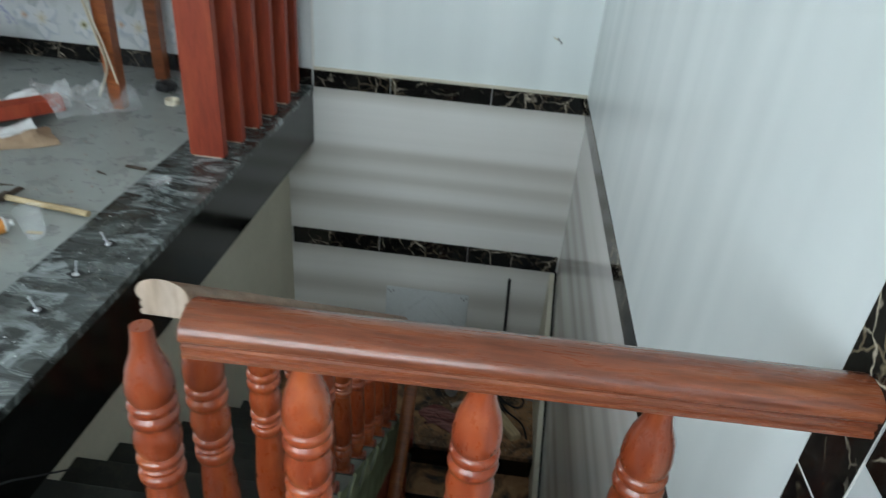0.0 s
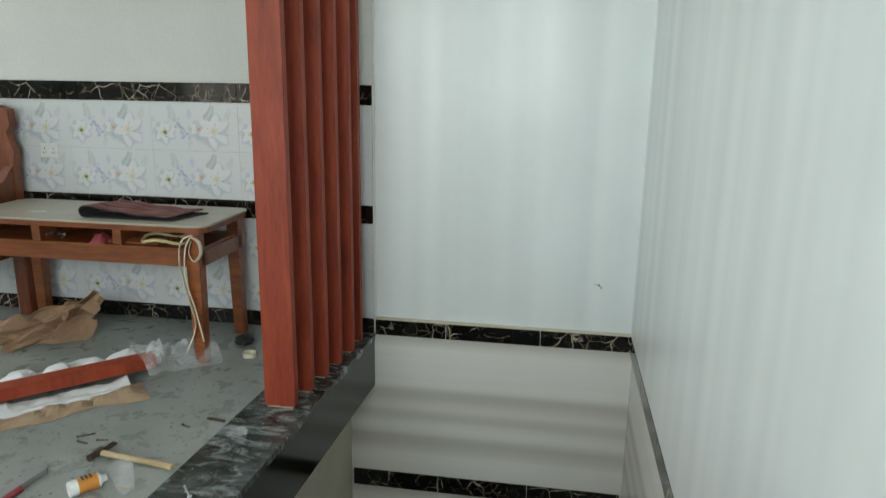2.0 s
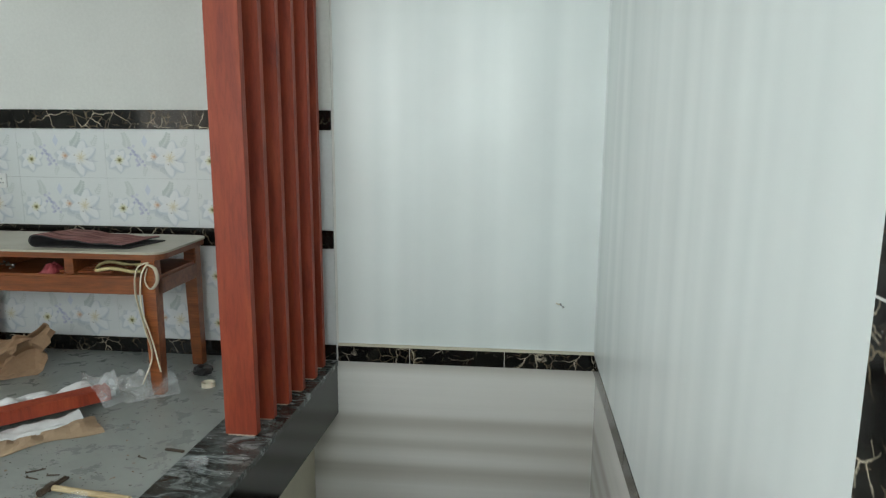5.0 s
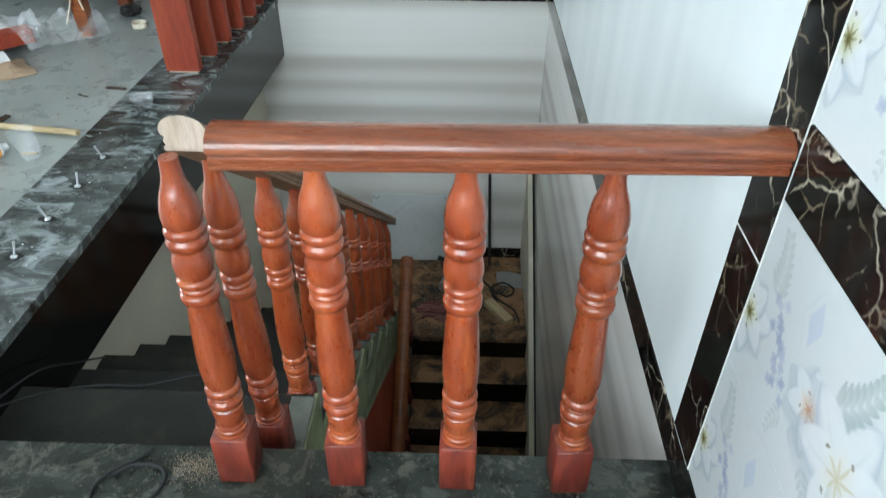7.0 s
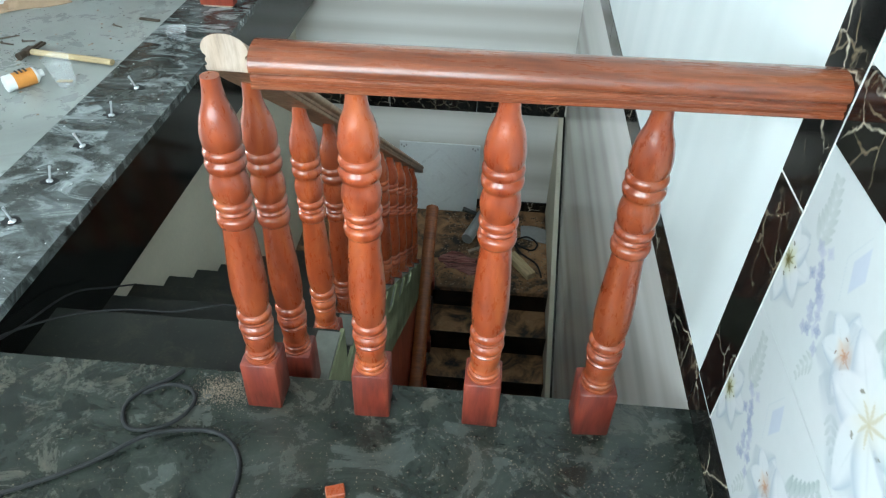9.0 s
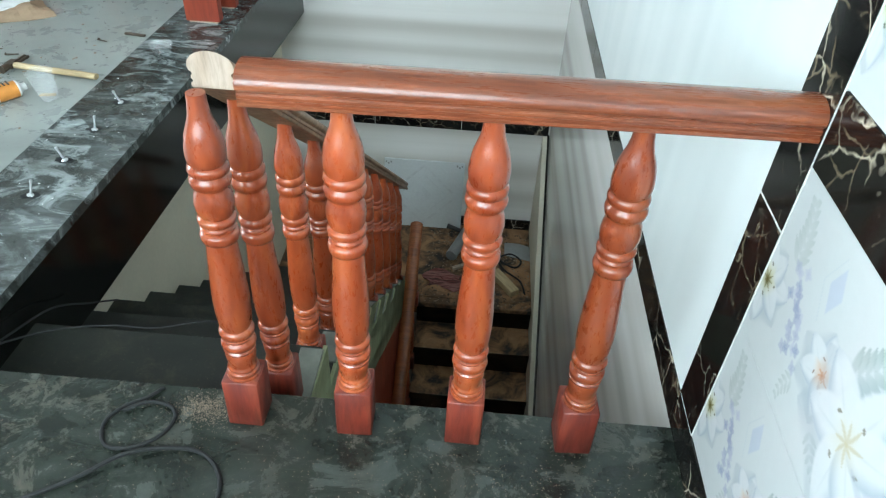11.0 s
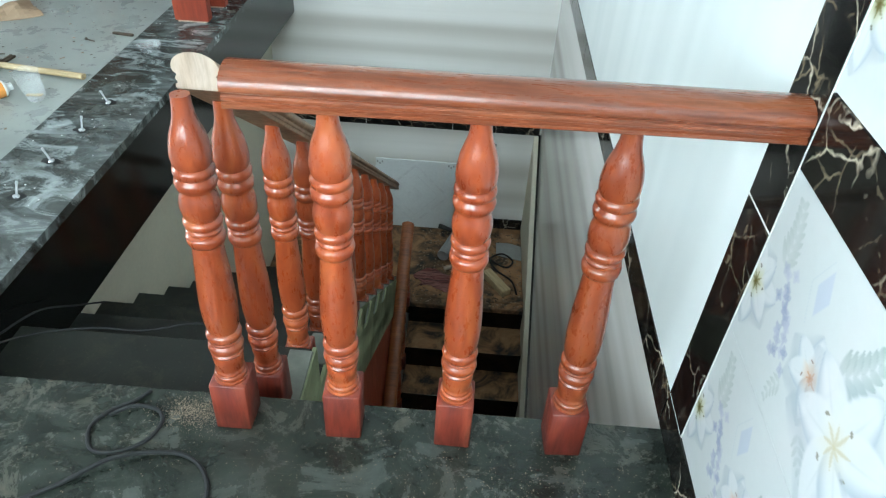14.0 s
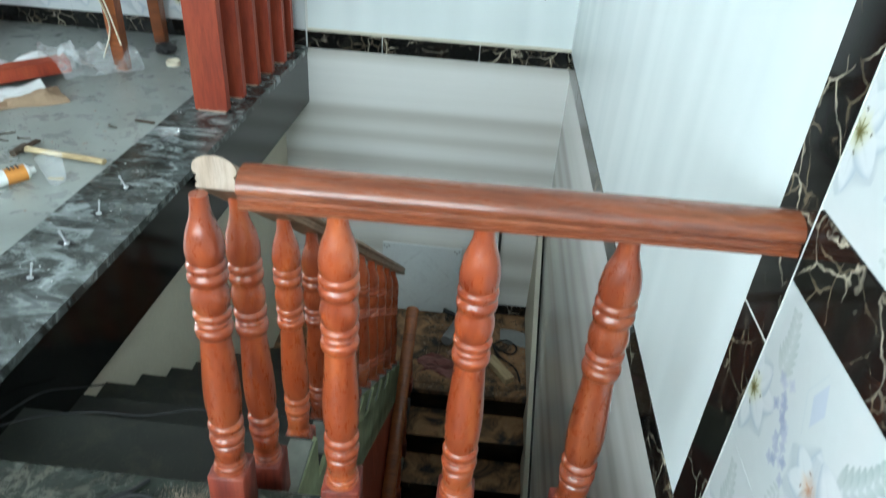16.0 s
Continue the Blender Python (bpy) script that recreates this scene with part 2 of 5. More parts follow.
def dusty_floor(name):
    m, n, l, b = mat(name, 0.4)
    v = coords(n, l, (1, 1, 1), "World")
    a = noise_tex(n, l, v, 1.3, 8, 0.65, 0.5)
    f = noise_tex(n, l, v, 9, 8, 0.7, 0.4)
    s = noise_tex(n, l, v, 60, 3, 0.7)
    c = ramp(n, l, a, [(0.3, (0.20, 0.22, 0.205)), (0.5, (0.285, 0.31, 0.295)), (0.75, (0.36, 0.38, 0.365))])
    c = mixc(n, l, 0.5, c, ramp(n, l, f, [(0.32, grey(0.72)), (0.55, grey(1.0))]), "MULTIPLY")
    c = mixc(n, l, ramp(n, l, s, [(0.25, grey(0.5)), (0.33, grey(0.0))]), c, (0.12, 0.10, 0.07))
    smear = noise_tex(n, l, coords(n, l, (2.2, 6, 1), "World", (0, 0, 25)), 1.5, 7, 0.7, 1.5)
    c = mixc(n, l, ramp(n, l, smear, [(0.58, grey(0)), (0.76, grey(0.40))]), c, (0.14, 0.135, 0.115))
    l.new(c, b.inputs["Base Color"])
    l.new(ramp(n, l, f, [(0.3, grey(0.16)), (0.7, grey(0.5))]), b.inputs["Roughness"])
    return m


FLOOR_STONE = dusty_floor("dusty_grey_floor_tile")


def sawdust_floor(name):
    m, n, l, b = mat(name, 0.8)
    v = coords(n, l, (1, 1, 1), "World")
    a = noise_tex(n, l, v, 6.5, 7, 0.62, 0.8)
    f = noise_tex(n, l, v, 40, 5, 0.7)
    c = ramp(n, l, a, [(0.38, (0.020, 0.017, 0.014)), (0.46, (0.14, 0.078, 0.038)), (0.56, (0.33, 0.175, 0.080)), (0.75, (0.42, 0.25, 0.125))])
    c = mixc(n, l, 0.5, c, ramp(n, l, f, [(0.3, grey(0.6)), (0.7, grey(1))]), "MULTIPLY")
    l.new(c, b.inputs["Base Color"])
    bump(n, l, b, f, 0.3, 0.003)
    return m


SAWDUST_FLOOR = sawdust_floor("sawdust_covered_tread")
GREEN_PAINT = plain("green_stained_concrete", (0.27, 0.30, 0.17), 0.8, 0.35, 9.0, bumpy=0.2, kind="World")
PALE_MORTAR = plain("pale_dusty_mortar", (0.17, 0.18, 0.155), 0.85, 0.35, 14.0, bumpy=0.3, kind="World")
DARK_RUBBER = plain("black_cable_rubber", (0.005, 0.006, 0.007), 0.7, 0.2, 30)
CARDBOARD = plain("brown_cardboard", (0.36, 0.225, 0.135), 0.85, 0.18, 8.0, bumpy=0.15)
TAN_BOX = plain("tan_packing_paper", (0.38, 0.265, 0.17), 0.85, 0.15, 8.0, bumpy=0.2)
FOAM = plain("white_packing_foam", (0.72, 0.73, 0.74), 0.75, 0.1, 12.0, bumpy=0.3)
TABLE_TOP = plain("cream_table_top", (0.44, 0.415, 0.34), 0.35, 0.1, 4.0)


def striped_cloth(name):
    m, n, l, b = mat(name, 0.9)
    wave = noise_tex(n, l, coords(n, l, (2.5, 38, 2.5)), 1.0, 4, 0.6, 1.2)
    c = ramp(n, l, wave, [(0.34, (0.045, 0.022, 0.018)), (0.47, (0.20, 0.055, 0.050)), (0.56, (0.34, 0.16, 0.14)), (0.66, (0.10, 0.03, 0.03))])
    f = noise_tex(n, l, coords(n, l), 260, 3)
    l.new(mixc(n, l, 0.5, c, ramp(n, l, f, [(0.3, grey(0.5)), (0.7, grey(1))]), "MULTIPLY"), b.inputs["Base Color"])
    bump(n, l, b, f, 0.4, 0.002)
    return m


CLOTH = striped_cloth("brown_red_striped_cloth")
DARK_FELT = plain("dark_felt", (0.03, 0.028, 0.03), 0.95, 0.2, 20)
STRAP = plain("cream_strap", (0.72, 0.66, 0.52), 0.7, 0.1, 20)
STEEL = plain("dull_steel", (0.30, 0.31, 0.32), 0.38, 0.2, 25, 0.85)
DARK_STEEL = plain("dark_rusty_steel", (0.10, 0.075, 0.055), 0.55, 0.35, 25, 0.6)
SCREW = plain("bright_screw", (0.66, 0.68, 0.70), 0.3, 0.1, 30, 0.6)
ORANGE = plain("orange_label", (0.62, 0.25, 0.05), 0.4, 0.15, 15)
WHITE_PLASTIC = plain("white_plastic", (0.74, 0.75, 0.74), 0.35, 0.06, 15)
GREY_PLASTIC = plain("grey_plastic", (0.28, 0.29, 0.29), 0.4, 0.12, 15)
MATT_CABLE = plain("matt_black_cable", (0.005, 0.005, 0.006), 0.8, 0.2, 30)
BLACK_PLASTIC = plain("black_plastic", (0.015, 0.015, 0.016), 0.4, 0.2, 15)
RED_PLASTIC = plain("red_brown_plastic", (0.30, 0.05, 0.06), 0.45, 0.2, 15)
YELLOW_ROPE = plain("yellow_cord", (0.58, 0.50, 0.25), 0.7, 0.15, 40)
DUST_CHIP = plain("dull_wood_dust", (0.24, 0.185, 0.135), 0.9, 0.3, 30)
CHIP = plain("wood_chips", (0.30, 0.22, 0.15), 0.85, 0.3, 30)
DIRT = plain("dark_dirt_crumbs", (0.06, 0.045, 0.03), 0.9, 0.3, 30)


def clear(name, rough=0.08, alpha=0.25):
    m, n, l, b = mat(name, rough)
    b.inputs["Base Color"].default_value = (0.9, 0.93, 0.95, 1)
    b.inputs["Alpha"].default_value = alpha
    b.inputs["Coat Weight"].default_value = 0.6
    f = noise_tex(n, l, coords(n, l), 14, 4)
    l.new(ramp(n, l, f, [(0.35, grey(alpha * 0.5)), (0.7, grey(min(1, alpha * 1.7)))]), b.inputs["Alpha"])
    return m


CLEAR_FILM = clear("clear_plastic_film", 0.12, 0.22)
CUP_PLASTIC = clear("clear_cup_plastic", 0.06, 0.2)
GLASS, _n, _l, _b = mat("window_glass", 0.02)
_b.inputs["Transmission Weight"].default_value = 1.0


def printed_glaze(name):
    # glazed tile face; the printed pattern lies in the colour attribute "print"
    m, n, l, b = mat(name, 0.09)
    at = n.new("ShaderNodeAttribute")
    at.attribute_name = "print"
    f = noise_tex(n, l, coords(n, l), 45, 4)
    l.new(mixc(n, l, 0.10, at.outputs["Color"], ramp(n, l, f, [(0.3, grey(0.75)), (0.7, grey(1))]), "MULTIPLY"), b.inputs["Base Color"])
    return m


PRINT = printed_glaze("printed_tile_glaze")


# ---------------------------------------------------------------- mesh tools
def link(name, bm, material, parent=None, smooth=False):
    me = bpy.data.meshes.new(name)
    bmesh.ops.recalc_face_normals(bm, faces=bm.faces)
    bm.to_mesh(me)
    bm.free()
    for mt in material if isinstance(material, (list, tuple)) else [material]:
        me.materials.append(mt)
    if smooth:
        for p in me.polygons:
            p.use_smooth = True
        me.set_sharp_from_angle(angle=radians(38))
    ob = new(name, me)
    ob.parent = parent
    return ob


def part(name, bm, material, parent, label="", smooth=False):
    ob = link(name, bm, material, parent, smooth)
    if label:
        ob["label"] = label
    return ob


def empty(name, m=None):
    ob = new(name)
    if m is not None:
        ob.matrix_world = m
    return ob


def box(x0, y0, z0, x1, y1, z1, bevel=0.0, segs=1, bm=None):
    bm = bm or bmesh.new()
    g = bmesh.ops.create_cube(bm, size=1, matrix=Matrix.Translation(((x0 + x1) / 2, (y0 + y1) / 2, (z0 + z1) / 2)) @ Matrix.Diagonal((abs(x1 - x0), abs(y1 - y0), abs(z1 - z0), 1)))
    if bevel:
        vs = set(g["verts"])
        bmesh.ops.bevel(bm, geom=[e for e in bm.edges if e.verts[0] in vs and e.verts[1] in vs], offset=bevel, segments=segs, affect="EDGES", profile=0.6)
    return bm


def prism(pts, z0, z1, bm=None):
    bm = bm or bmesh.new()
    lo = [bm.verts.new((x, y, z0)) for x, y in pts]
    hi = [bm.verts.new((x, y, z1)) for x, y in pts]
    bm.faces.new(lo[::-1])
    bm.faces.new(hi)
    for i in range(len(pts)):
        j = (i + 1) % len(pts)
        bm.faces.new((lo[i], lo[j], hi[j], hi[i]))
    return bm


def cyl(p, q, r0, r1=None, seg=12, bm=None):
    bm = bm or bmesh.new()
    p, q = Vector(p), Vector(q)
    d = q - p
    m = Matrix.Translation((p + q) / 2) @ d.to_track_quat("Z", "Y").to_matrix().to_4x4()
    bmesh.ops.create_cone(bm, cap_ends=True, segments=seg, radius1=r0, radius2=r0 if r1 is None else r1, depth=d.length, matrix=m)
    return bm


def lathe(profile, seg=24, bm=None, at=(0, 0)):
    bm = bm or bmesh.new()
    rings = []
    for r, z in profile:
        rings.append([bm.verts.new((at[0] + r * math.cos(2 * math.pi * i / seg), at[1] + r * math.sin(2 * math.pi * i / seg), z)) for i in range(seg)])
    for a, b2 in zip(rings, rings[1:]):
        for i in range(seg):
            j = (i + 1) % seg
            bm.faces.new((a[i], a[j], b2[j], b2[i]))
    bm.faces.new(rings[0][::-1])
    bm.faces.new(rings[-1])
    return bm


def smooth_line(pts, per=8):
    out = []
    P = [Vector(p) for p in pts]
    for i in range(len(P) - 1):
        a, b2, c, d = P[max(0, i - 1)], P[i], P[i + 1], P[min(len(P) - 1, i + 2)]
        for k in range(per):
            t = k / per
            out.append(0.5 * ((2 * b2) + (c - a) * t + (2 * a - 5 * b2 + 4 * c - d) * t * t + (3 * b2 - a - 3 * c + d) * t ** 3))
    return out + [P[-1]]


def tube(pts, r, seg=8, per=8, bm=None, flat=1.0):
    bm = bm or bmesh.new()
    line = smooth_line(pts, per)
    rings, side = [], None
    for i, p in enumerate(line):
        d = (line[min(i + 1, len(line) - 1)] - line[max(i - 1, 0)]).normalized()
        ref = side or (Vector((0, 0, 1)) if abs(d.z) < 0.9 else Vector((1, 0, 0)))
        u = (ref - d * ref.dot(d)).normalized()
        side = u
        v = d.cross(u)
        rings.append([bm.verts.new(p + u * r * flat * math.cos(2 * math.pi * k / seg) + v * r * math.sin(2 * math.pi * k / seg)) for k in range(seg)])
    for a, b2 in zip(rings, rings[1:]):
        for i in range(seg):
            j = (i + 1) % seg
            bm.faces.new((a[i], a[j], b2[j], b2[i]))
    bm.faces.new(rings[0][::-1])
    bm.faces.new(rings[-1])
    return bm


def extrude_profile(prof, start, end, up=(0, 0, 1), bm=None):
    # prof: (across, height) points swept straight from start to end, end faces kept upright
    bm = bm or bmesh.new()
    s, e = Vector(start), Vector(end)
    d = e - s
    across = d.cross(Vector(up)).normalized()
    a = [bm.verts.new(s + across * u + Vector(up) * h) for u, h in prof]
    b2 = [bm.verts.new(e + across * u + Vector(up) * h) for u, h in prof]
    fa = bm.faces.new(a)
    fb = bm.faces.new(b2[::-1])
    for i in range(len(prof)):
        j = (i + 1) % len(prof)
        bm.faces.new((a[i], b2[i], b2[j], a[j]))
    return bm, fa, fb


def sheet(fn, nu, nv, thick=0.0, bm=None):
    bm = bm or bmesh.new()
    g = [[bm.verts.new(fn(i / nu, j / nv)) for j in range(nv + 1)] for i in range(nu + 1)]
    fs = []
    for i in range(nu):
        for j in range(nv):
            fs.append(bm.faces.new((g[i][j], g[i + 1][j], g[i + 1][j + 1], g[i][j + 1])))
    if thick:
        bmesh.ops.recalc_face_normals(bm, faces=bm.faces)
        bmesh.ops.solidify(bm, geom=fs, thickness=thick)
    return bm


# ---------------------------------------------------------------- structure
def edge(y):
    return -1.605 + 0.035 * y


def inner(y):
    return -1.915 + 0.04 * y


BACK, LEFT, FAR, TOP = -2.3, -7.5, 3.06, 3.1


def setting(name, bm, material, label, smooth=False):
    return tagged(link(name, bm, material, None, smooth), label, "", "", "structure")


setting("floor", prism([(LEFT, BACK), (inner(BACK), BACK), (inner(FAR + 0.02), FAR + 0.02), (LEFT, FAR + 0.02)], -0.03, 0.0), FLOOR_STONE, "dusty pale grey stone floor of the hall")
setting("floor_slab", prism([(LEFT, BACK), (edge(BACK) - 0.035, BACK), (edge(FAR) - 0.035, FAR), (LEFT, FAR)], -0.33, -0.034), CREAM, "concrete floor slab under the hall floor")
border = setting("floor_border", prism([(inner(BACK) + 0.01, BACK), (edge(BACK) - 0.04, BACK), (edge(FAR) - 0.04, FAR), (inner(FAR) + 0.01, FAR)], -0.034, -0.012), GROUT, "grey veined stone border along the stairwell, smeared with plaster")
ys = [BACK, -1.0, 0.09, 1.12, 2.15, FAR]
for y0, y1 in zip(ys, ys[1:]):
    y1 -= 0.003
    b = prism([(inner(y0) + 0.002, y0), (edge(y0) + 0.006, y0), (edge(y1) + 0.006, y1), (inner(y1) + 0.002, y1)], -0.03, 0.001)
    part("border_slab", b, BORDER_STONE, border)
setting("landing_floor", box(edge(0) + 0.01, BACK, -0.035, 0.0, 0.09, 0.0, 0.004), LANDING_STONE, "dusty dark green polished stone landing")
setting("landing_slab", box(edge(0) + 0.02, BACK, -0.2, 0.0, 0.06, -0.037), CREAM, "concrete landing slab")
fas = setting("stairwell_fascia", prism([(edge(0.09) - 0.03, 0.09), (edge(0.09), 0.09), (edge(FAR), FAR), (edge(FAR) - 0.03, FAR)], -0.33, -0.031), BLACK_GRANITE, "polished black stone fascia under the floor edge")
setting("wall_stair_left", box(-1.82, -0.6, -3.6, -1.655, FAR, -0.332), BEIGE_WALL, "beige painted wall beside the descending stairs")

# far wall of the stairwell
setting("wall_far", box(-1.49, FAR + 0.018, 0.0, 0.16, FAR + 0.25, TOP), WALL_PANEL, "white ribbed wall panel of the stairwell")
setting("wall_far_lower", box(-1.80, FAR, -3.6, 0.2, FAR + 0.25, -0.001), WOOD_TILE, "grey wood-look wall tiles in the stairwell")
sk = setting("skirting_far", box(-1.49, FAR + 0.002, 0.0, 0.0, FAR + 0.018, 0.094), GROUT, "black gold-veined marble skirting with white joints")
for x0, x1 in ((-1.49, -1.065), (-1.061, -0.512), (-0.508, 0.0)):
    part("skirting_piece", box(x0, FAR - 0.008, 0.0, x1, FAR + 0.002, 0.094, 0.0015), BLACK_MARBLE, sk)
setting("skirting_ledge", box(-1.49, FAR - 0.006, 0.0945, 0.0, FAR + 0.018, 0.106), CREAM, "cream mortar ledge on top of the skirting")
st = setting("wall_strip_low", box(-1.64, FAR - 0.002, -1.021, 0.0, FAR, -0.908), GROUT, "black gold-veined marble strip on the lower wall")
for x0, x1 in ((-1.64, -1.10), (-1.097, -0.55), (-0.547, 0.0)):
    part("strip_piece", box(x0, FAR - 0.009, -1.021, x1, FAR - 0.002, -0.908, 0.001), BLACK_MARBLE, st)

# right wall
setting("wall_right", box(0.0, 0.109, 0.09, 0.16, FAR + 0.018, TOP), WALL_PANEL, "white ribbed wall panel beside the stairs")
setting("wall_right_lower", box(0.012, 0.07, -3.6, 0.2, FAR, -0.004), WOOD_TILE, "grey wood-look tiles on the lower stair wall")
setting("wall_right_near", box(0.01, BACK, -0.3, 0.16, 0.109, TOP), GROUT, "tiled wall of the landing")
rs = setting("skirting_right", box(0.004, BACK, -0.004, 0.012, FAR - 0.01, 0.088), GROUT, "black marble skirting strip along the stairwell wall")
cuts = [FAR - 0.012, 2.5, 1.9, 1.3, 0.7, 0.109, 0.0, -0.6, -1.2, -1.8, BACK]
for a, b2 in zip(cuts, cuts[1:]):
    part("skirting_piece", box(-0.003, b2 + 0.002, -0.004, 0.004, a - 0.001, 0.090, 0.001), BLACK_MARBLE, rs)
vs = setting("wall_border_strip", box(-0.0020, 0.0004, 0.0905, 0.010, 0.109, TOP), GROUT, "upright black marble border strip with white joints")
for z0, z1 in ((0.0955, 0.592), (0.597, 1.19), (1.194, 1.79), (1.794, 2.39), (2.394, TOP)):
    part("border_piece", box(-0.0034, 0.0022, z0, -0.0021, 0.1085, z1, 0.0004), BLACK_MARBLE, vs)
bs = setting("wall_band_right", box(0.004, BACK, 0.7115, 0.010, 0.0, 0.8295), GROUT, "black gold-veined marble band across the tiled wall")
for k in range(4):
    y1 = -0.003 - 0.56 * k
    part("band_piece", box(-0.003, max(BACK, y1 - 0.557), 0.713, 0.004, y1, 0.828, 0.001), BLACK_MARBLE, bs)
bs = setting("wall_band_upper", box(0.004, BACK, 1.4515, 0.010, 0.0, 1.5645), GROUT, "black gold-veined marble band across the tiled wall")
for k in range(4):
    y1 = -0.003 - 0.56 * k
    part("band_piece", box(-0.003, max(BACK, y1 - 0.557), 1.453, 0.004, y1, 1.563, 0.001), BLACK_MARBLE, bs)
setting("wall_right_plaster", box(0.0, BACK, 1.566, 0.010, 0.0, TOP), PLASTER, "white plaster above the tiles")

# hall far wall with bands of marble
setting("wall_hall_far", box(LEFT, FAR + 0.02, 0.0, -1.492, FAR + 0.25, TOP), GROUT, "tiled far wall of the hall")
setting("wall_hall_plaster", box(LEFT, FAR + 0.008, 1.461, -1.50, FAR + 0.02, TOP), PLASTER, "white plastered wall above the tiles")
for nm, z0, z1 in (("skirting_hall", 0.0, 0.094), ("wall_band_middle", 0.673, 0.780), ("wall_band_top", 1.348, 1.459)):
    o = setting(nm, box(LEFT, FAR + 0.012, z0, -1.503, FAR + 0.02, z1), GROUT, "black gold-veined marble band with white joints")
    for k in range(11):
        x1 = max(LEFT, -1.756 + 0.55 - 0.55 * k)
        x0 = max(LEFT, x1 - 0.547)
        if x1 - x0 > 0.02:
            part("band_piece", box(x0, FAR + 0.002, z0 + 0.001, min(x1, -1.503), FAR + 0.012, z1 - 0.001, 0.001), BLACK_MARBLE, o)

# walls behind, ceiling, openings
def wall_with_hole(name, x0, x1, holes, material, label):
    bm = bmesh.new()
    xs = sorted({x0, x1, *[h for q in holes for h in q[:2]]})
    for a, c in zip(xs, xs[1:]):
        inside = [q for q in holes if q[0] <= a and c <= q[1]]
        if inside:
            h = inside[0]
            if h[2] > 0:
                box(a, BACK - 0.2, 0, c, BACK, h[2], bm=bm)
            box(a, BACK - 0.2, h[3], c, BACK, TOP, bm=bm)
        else:
            box(a, BACK - 0.2, 0, c, BACK, TOP, bm=bm)
    return setting(name, bm, material, label)


wall_with_hole("wall_back", LEFT, 0.16, [(-3.3, -0.1, 1.0, 2.7), (-5.7, -4.2, 0.0, 2.45)], PLASTER, "plain plastered wall with a window and a door opening")
bm = box(LEFT - 0.2, BACK, 0, LEFT, 0.2, TOP)
box(LEFT - 0.2, 2.8, 0, LEFT, FAR + 0.25, TOP, bm=bm)
box(LEFT - 0.2, 0.2, 0, LEFT, 2.8, 0.8, bm=bm)
box(LEFT - 0.2, 0.2, 2.7, LEFT, 2.8, TOP, bm=bm)
setting("wall_hall_left", bm, PLASTER, "plain plastered wall with a window opening")
setting("ceiling", box(LEFT - 0.2, BACK - 0.2, TOP, 0.2, FAR + 0.25, TOP + 0.15), PLASTER, "plain white ceiling")
setting("wall_under_landing", box(-1.80, -0.75, -3.6, 0.2, -0.6, -0.21), BEIGE_WALL, "beige wall below the landing")
setting("floor_lower", box(-1.80, -0.6, -3.75, 0.2, FAR, -3.6), FLOOR_STONE, "stone floor of the storey below")


def window(name, x0, x1, z0, z1, bars):
    w = tagged(empty(name, Matrix.Translation((0, BACK - 0.1, 0))), "white framed glazed window with upright bars", "", "", "structure")
    t = 0.05
    for a, b2, c, d in ((x0, x1, z0, z0 + t), (x0, x1, z1 - t, z1), (x0, x0 + t, z0 + t, z1 - t), (x1 - t, x1, z0 + t, z1 - t)):
        part("window_frame", box(a, -0.03, c, b2, 0.03, d), WHITE_PLASTIC, w)
    for k in range(1, bars):
        x = x0 + (x1 - x0) * k / bars
        part("window_bar", box(x - 0.02, -0.025, z0 + t, x + 0.02, 0.025, z1 - t), WHITE_PLASTIC, w)
    p = part("pane", box(x0 + t, -0.003, z0 + t, x1 - t, 0.003, z1 - t), GLASS, w)
    p.visible_shadow = False


window("window_1", -3.3, -0.1, 1.0, 2.7, 5)
window("window_2", -5.7, -4.2, 0.0, 2.45, 3)


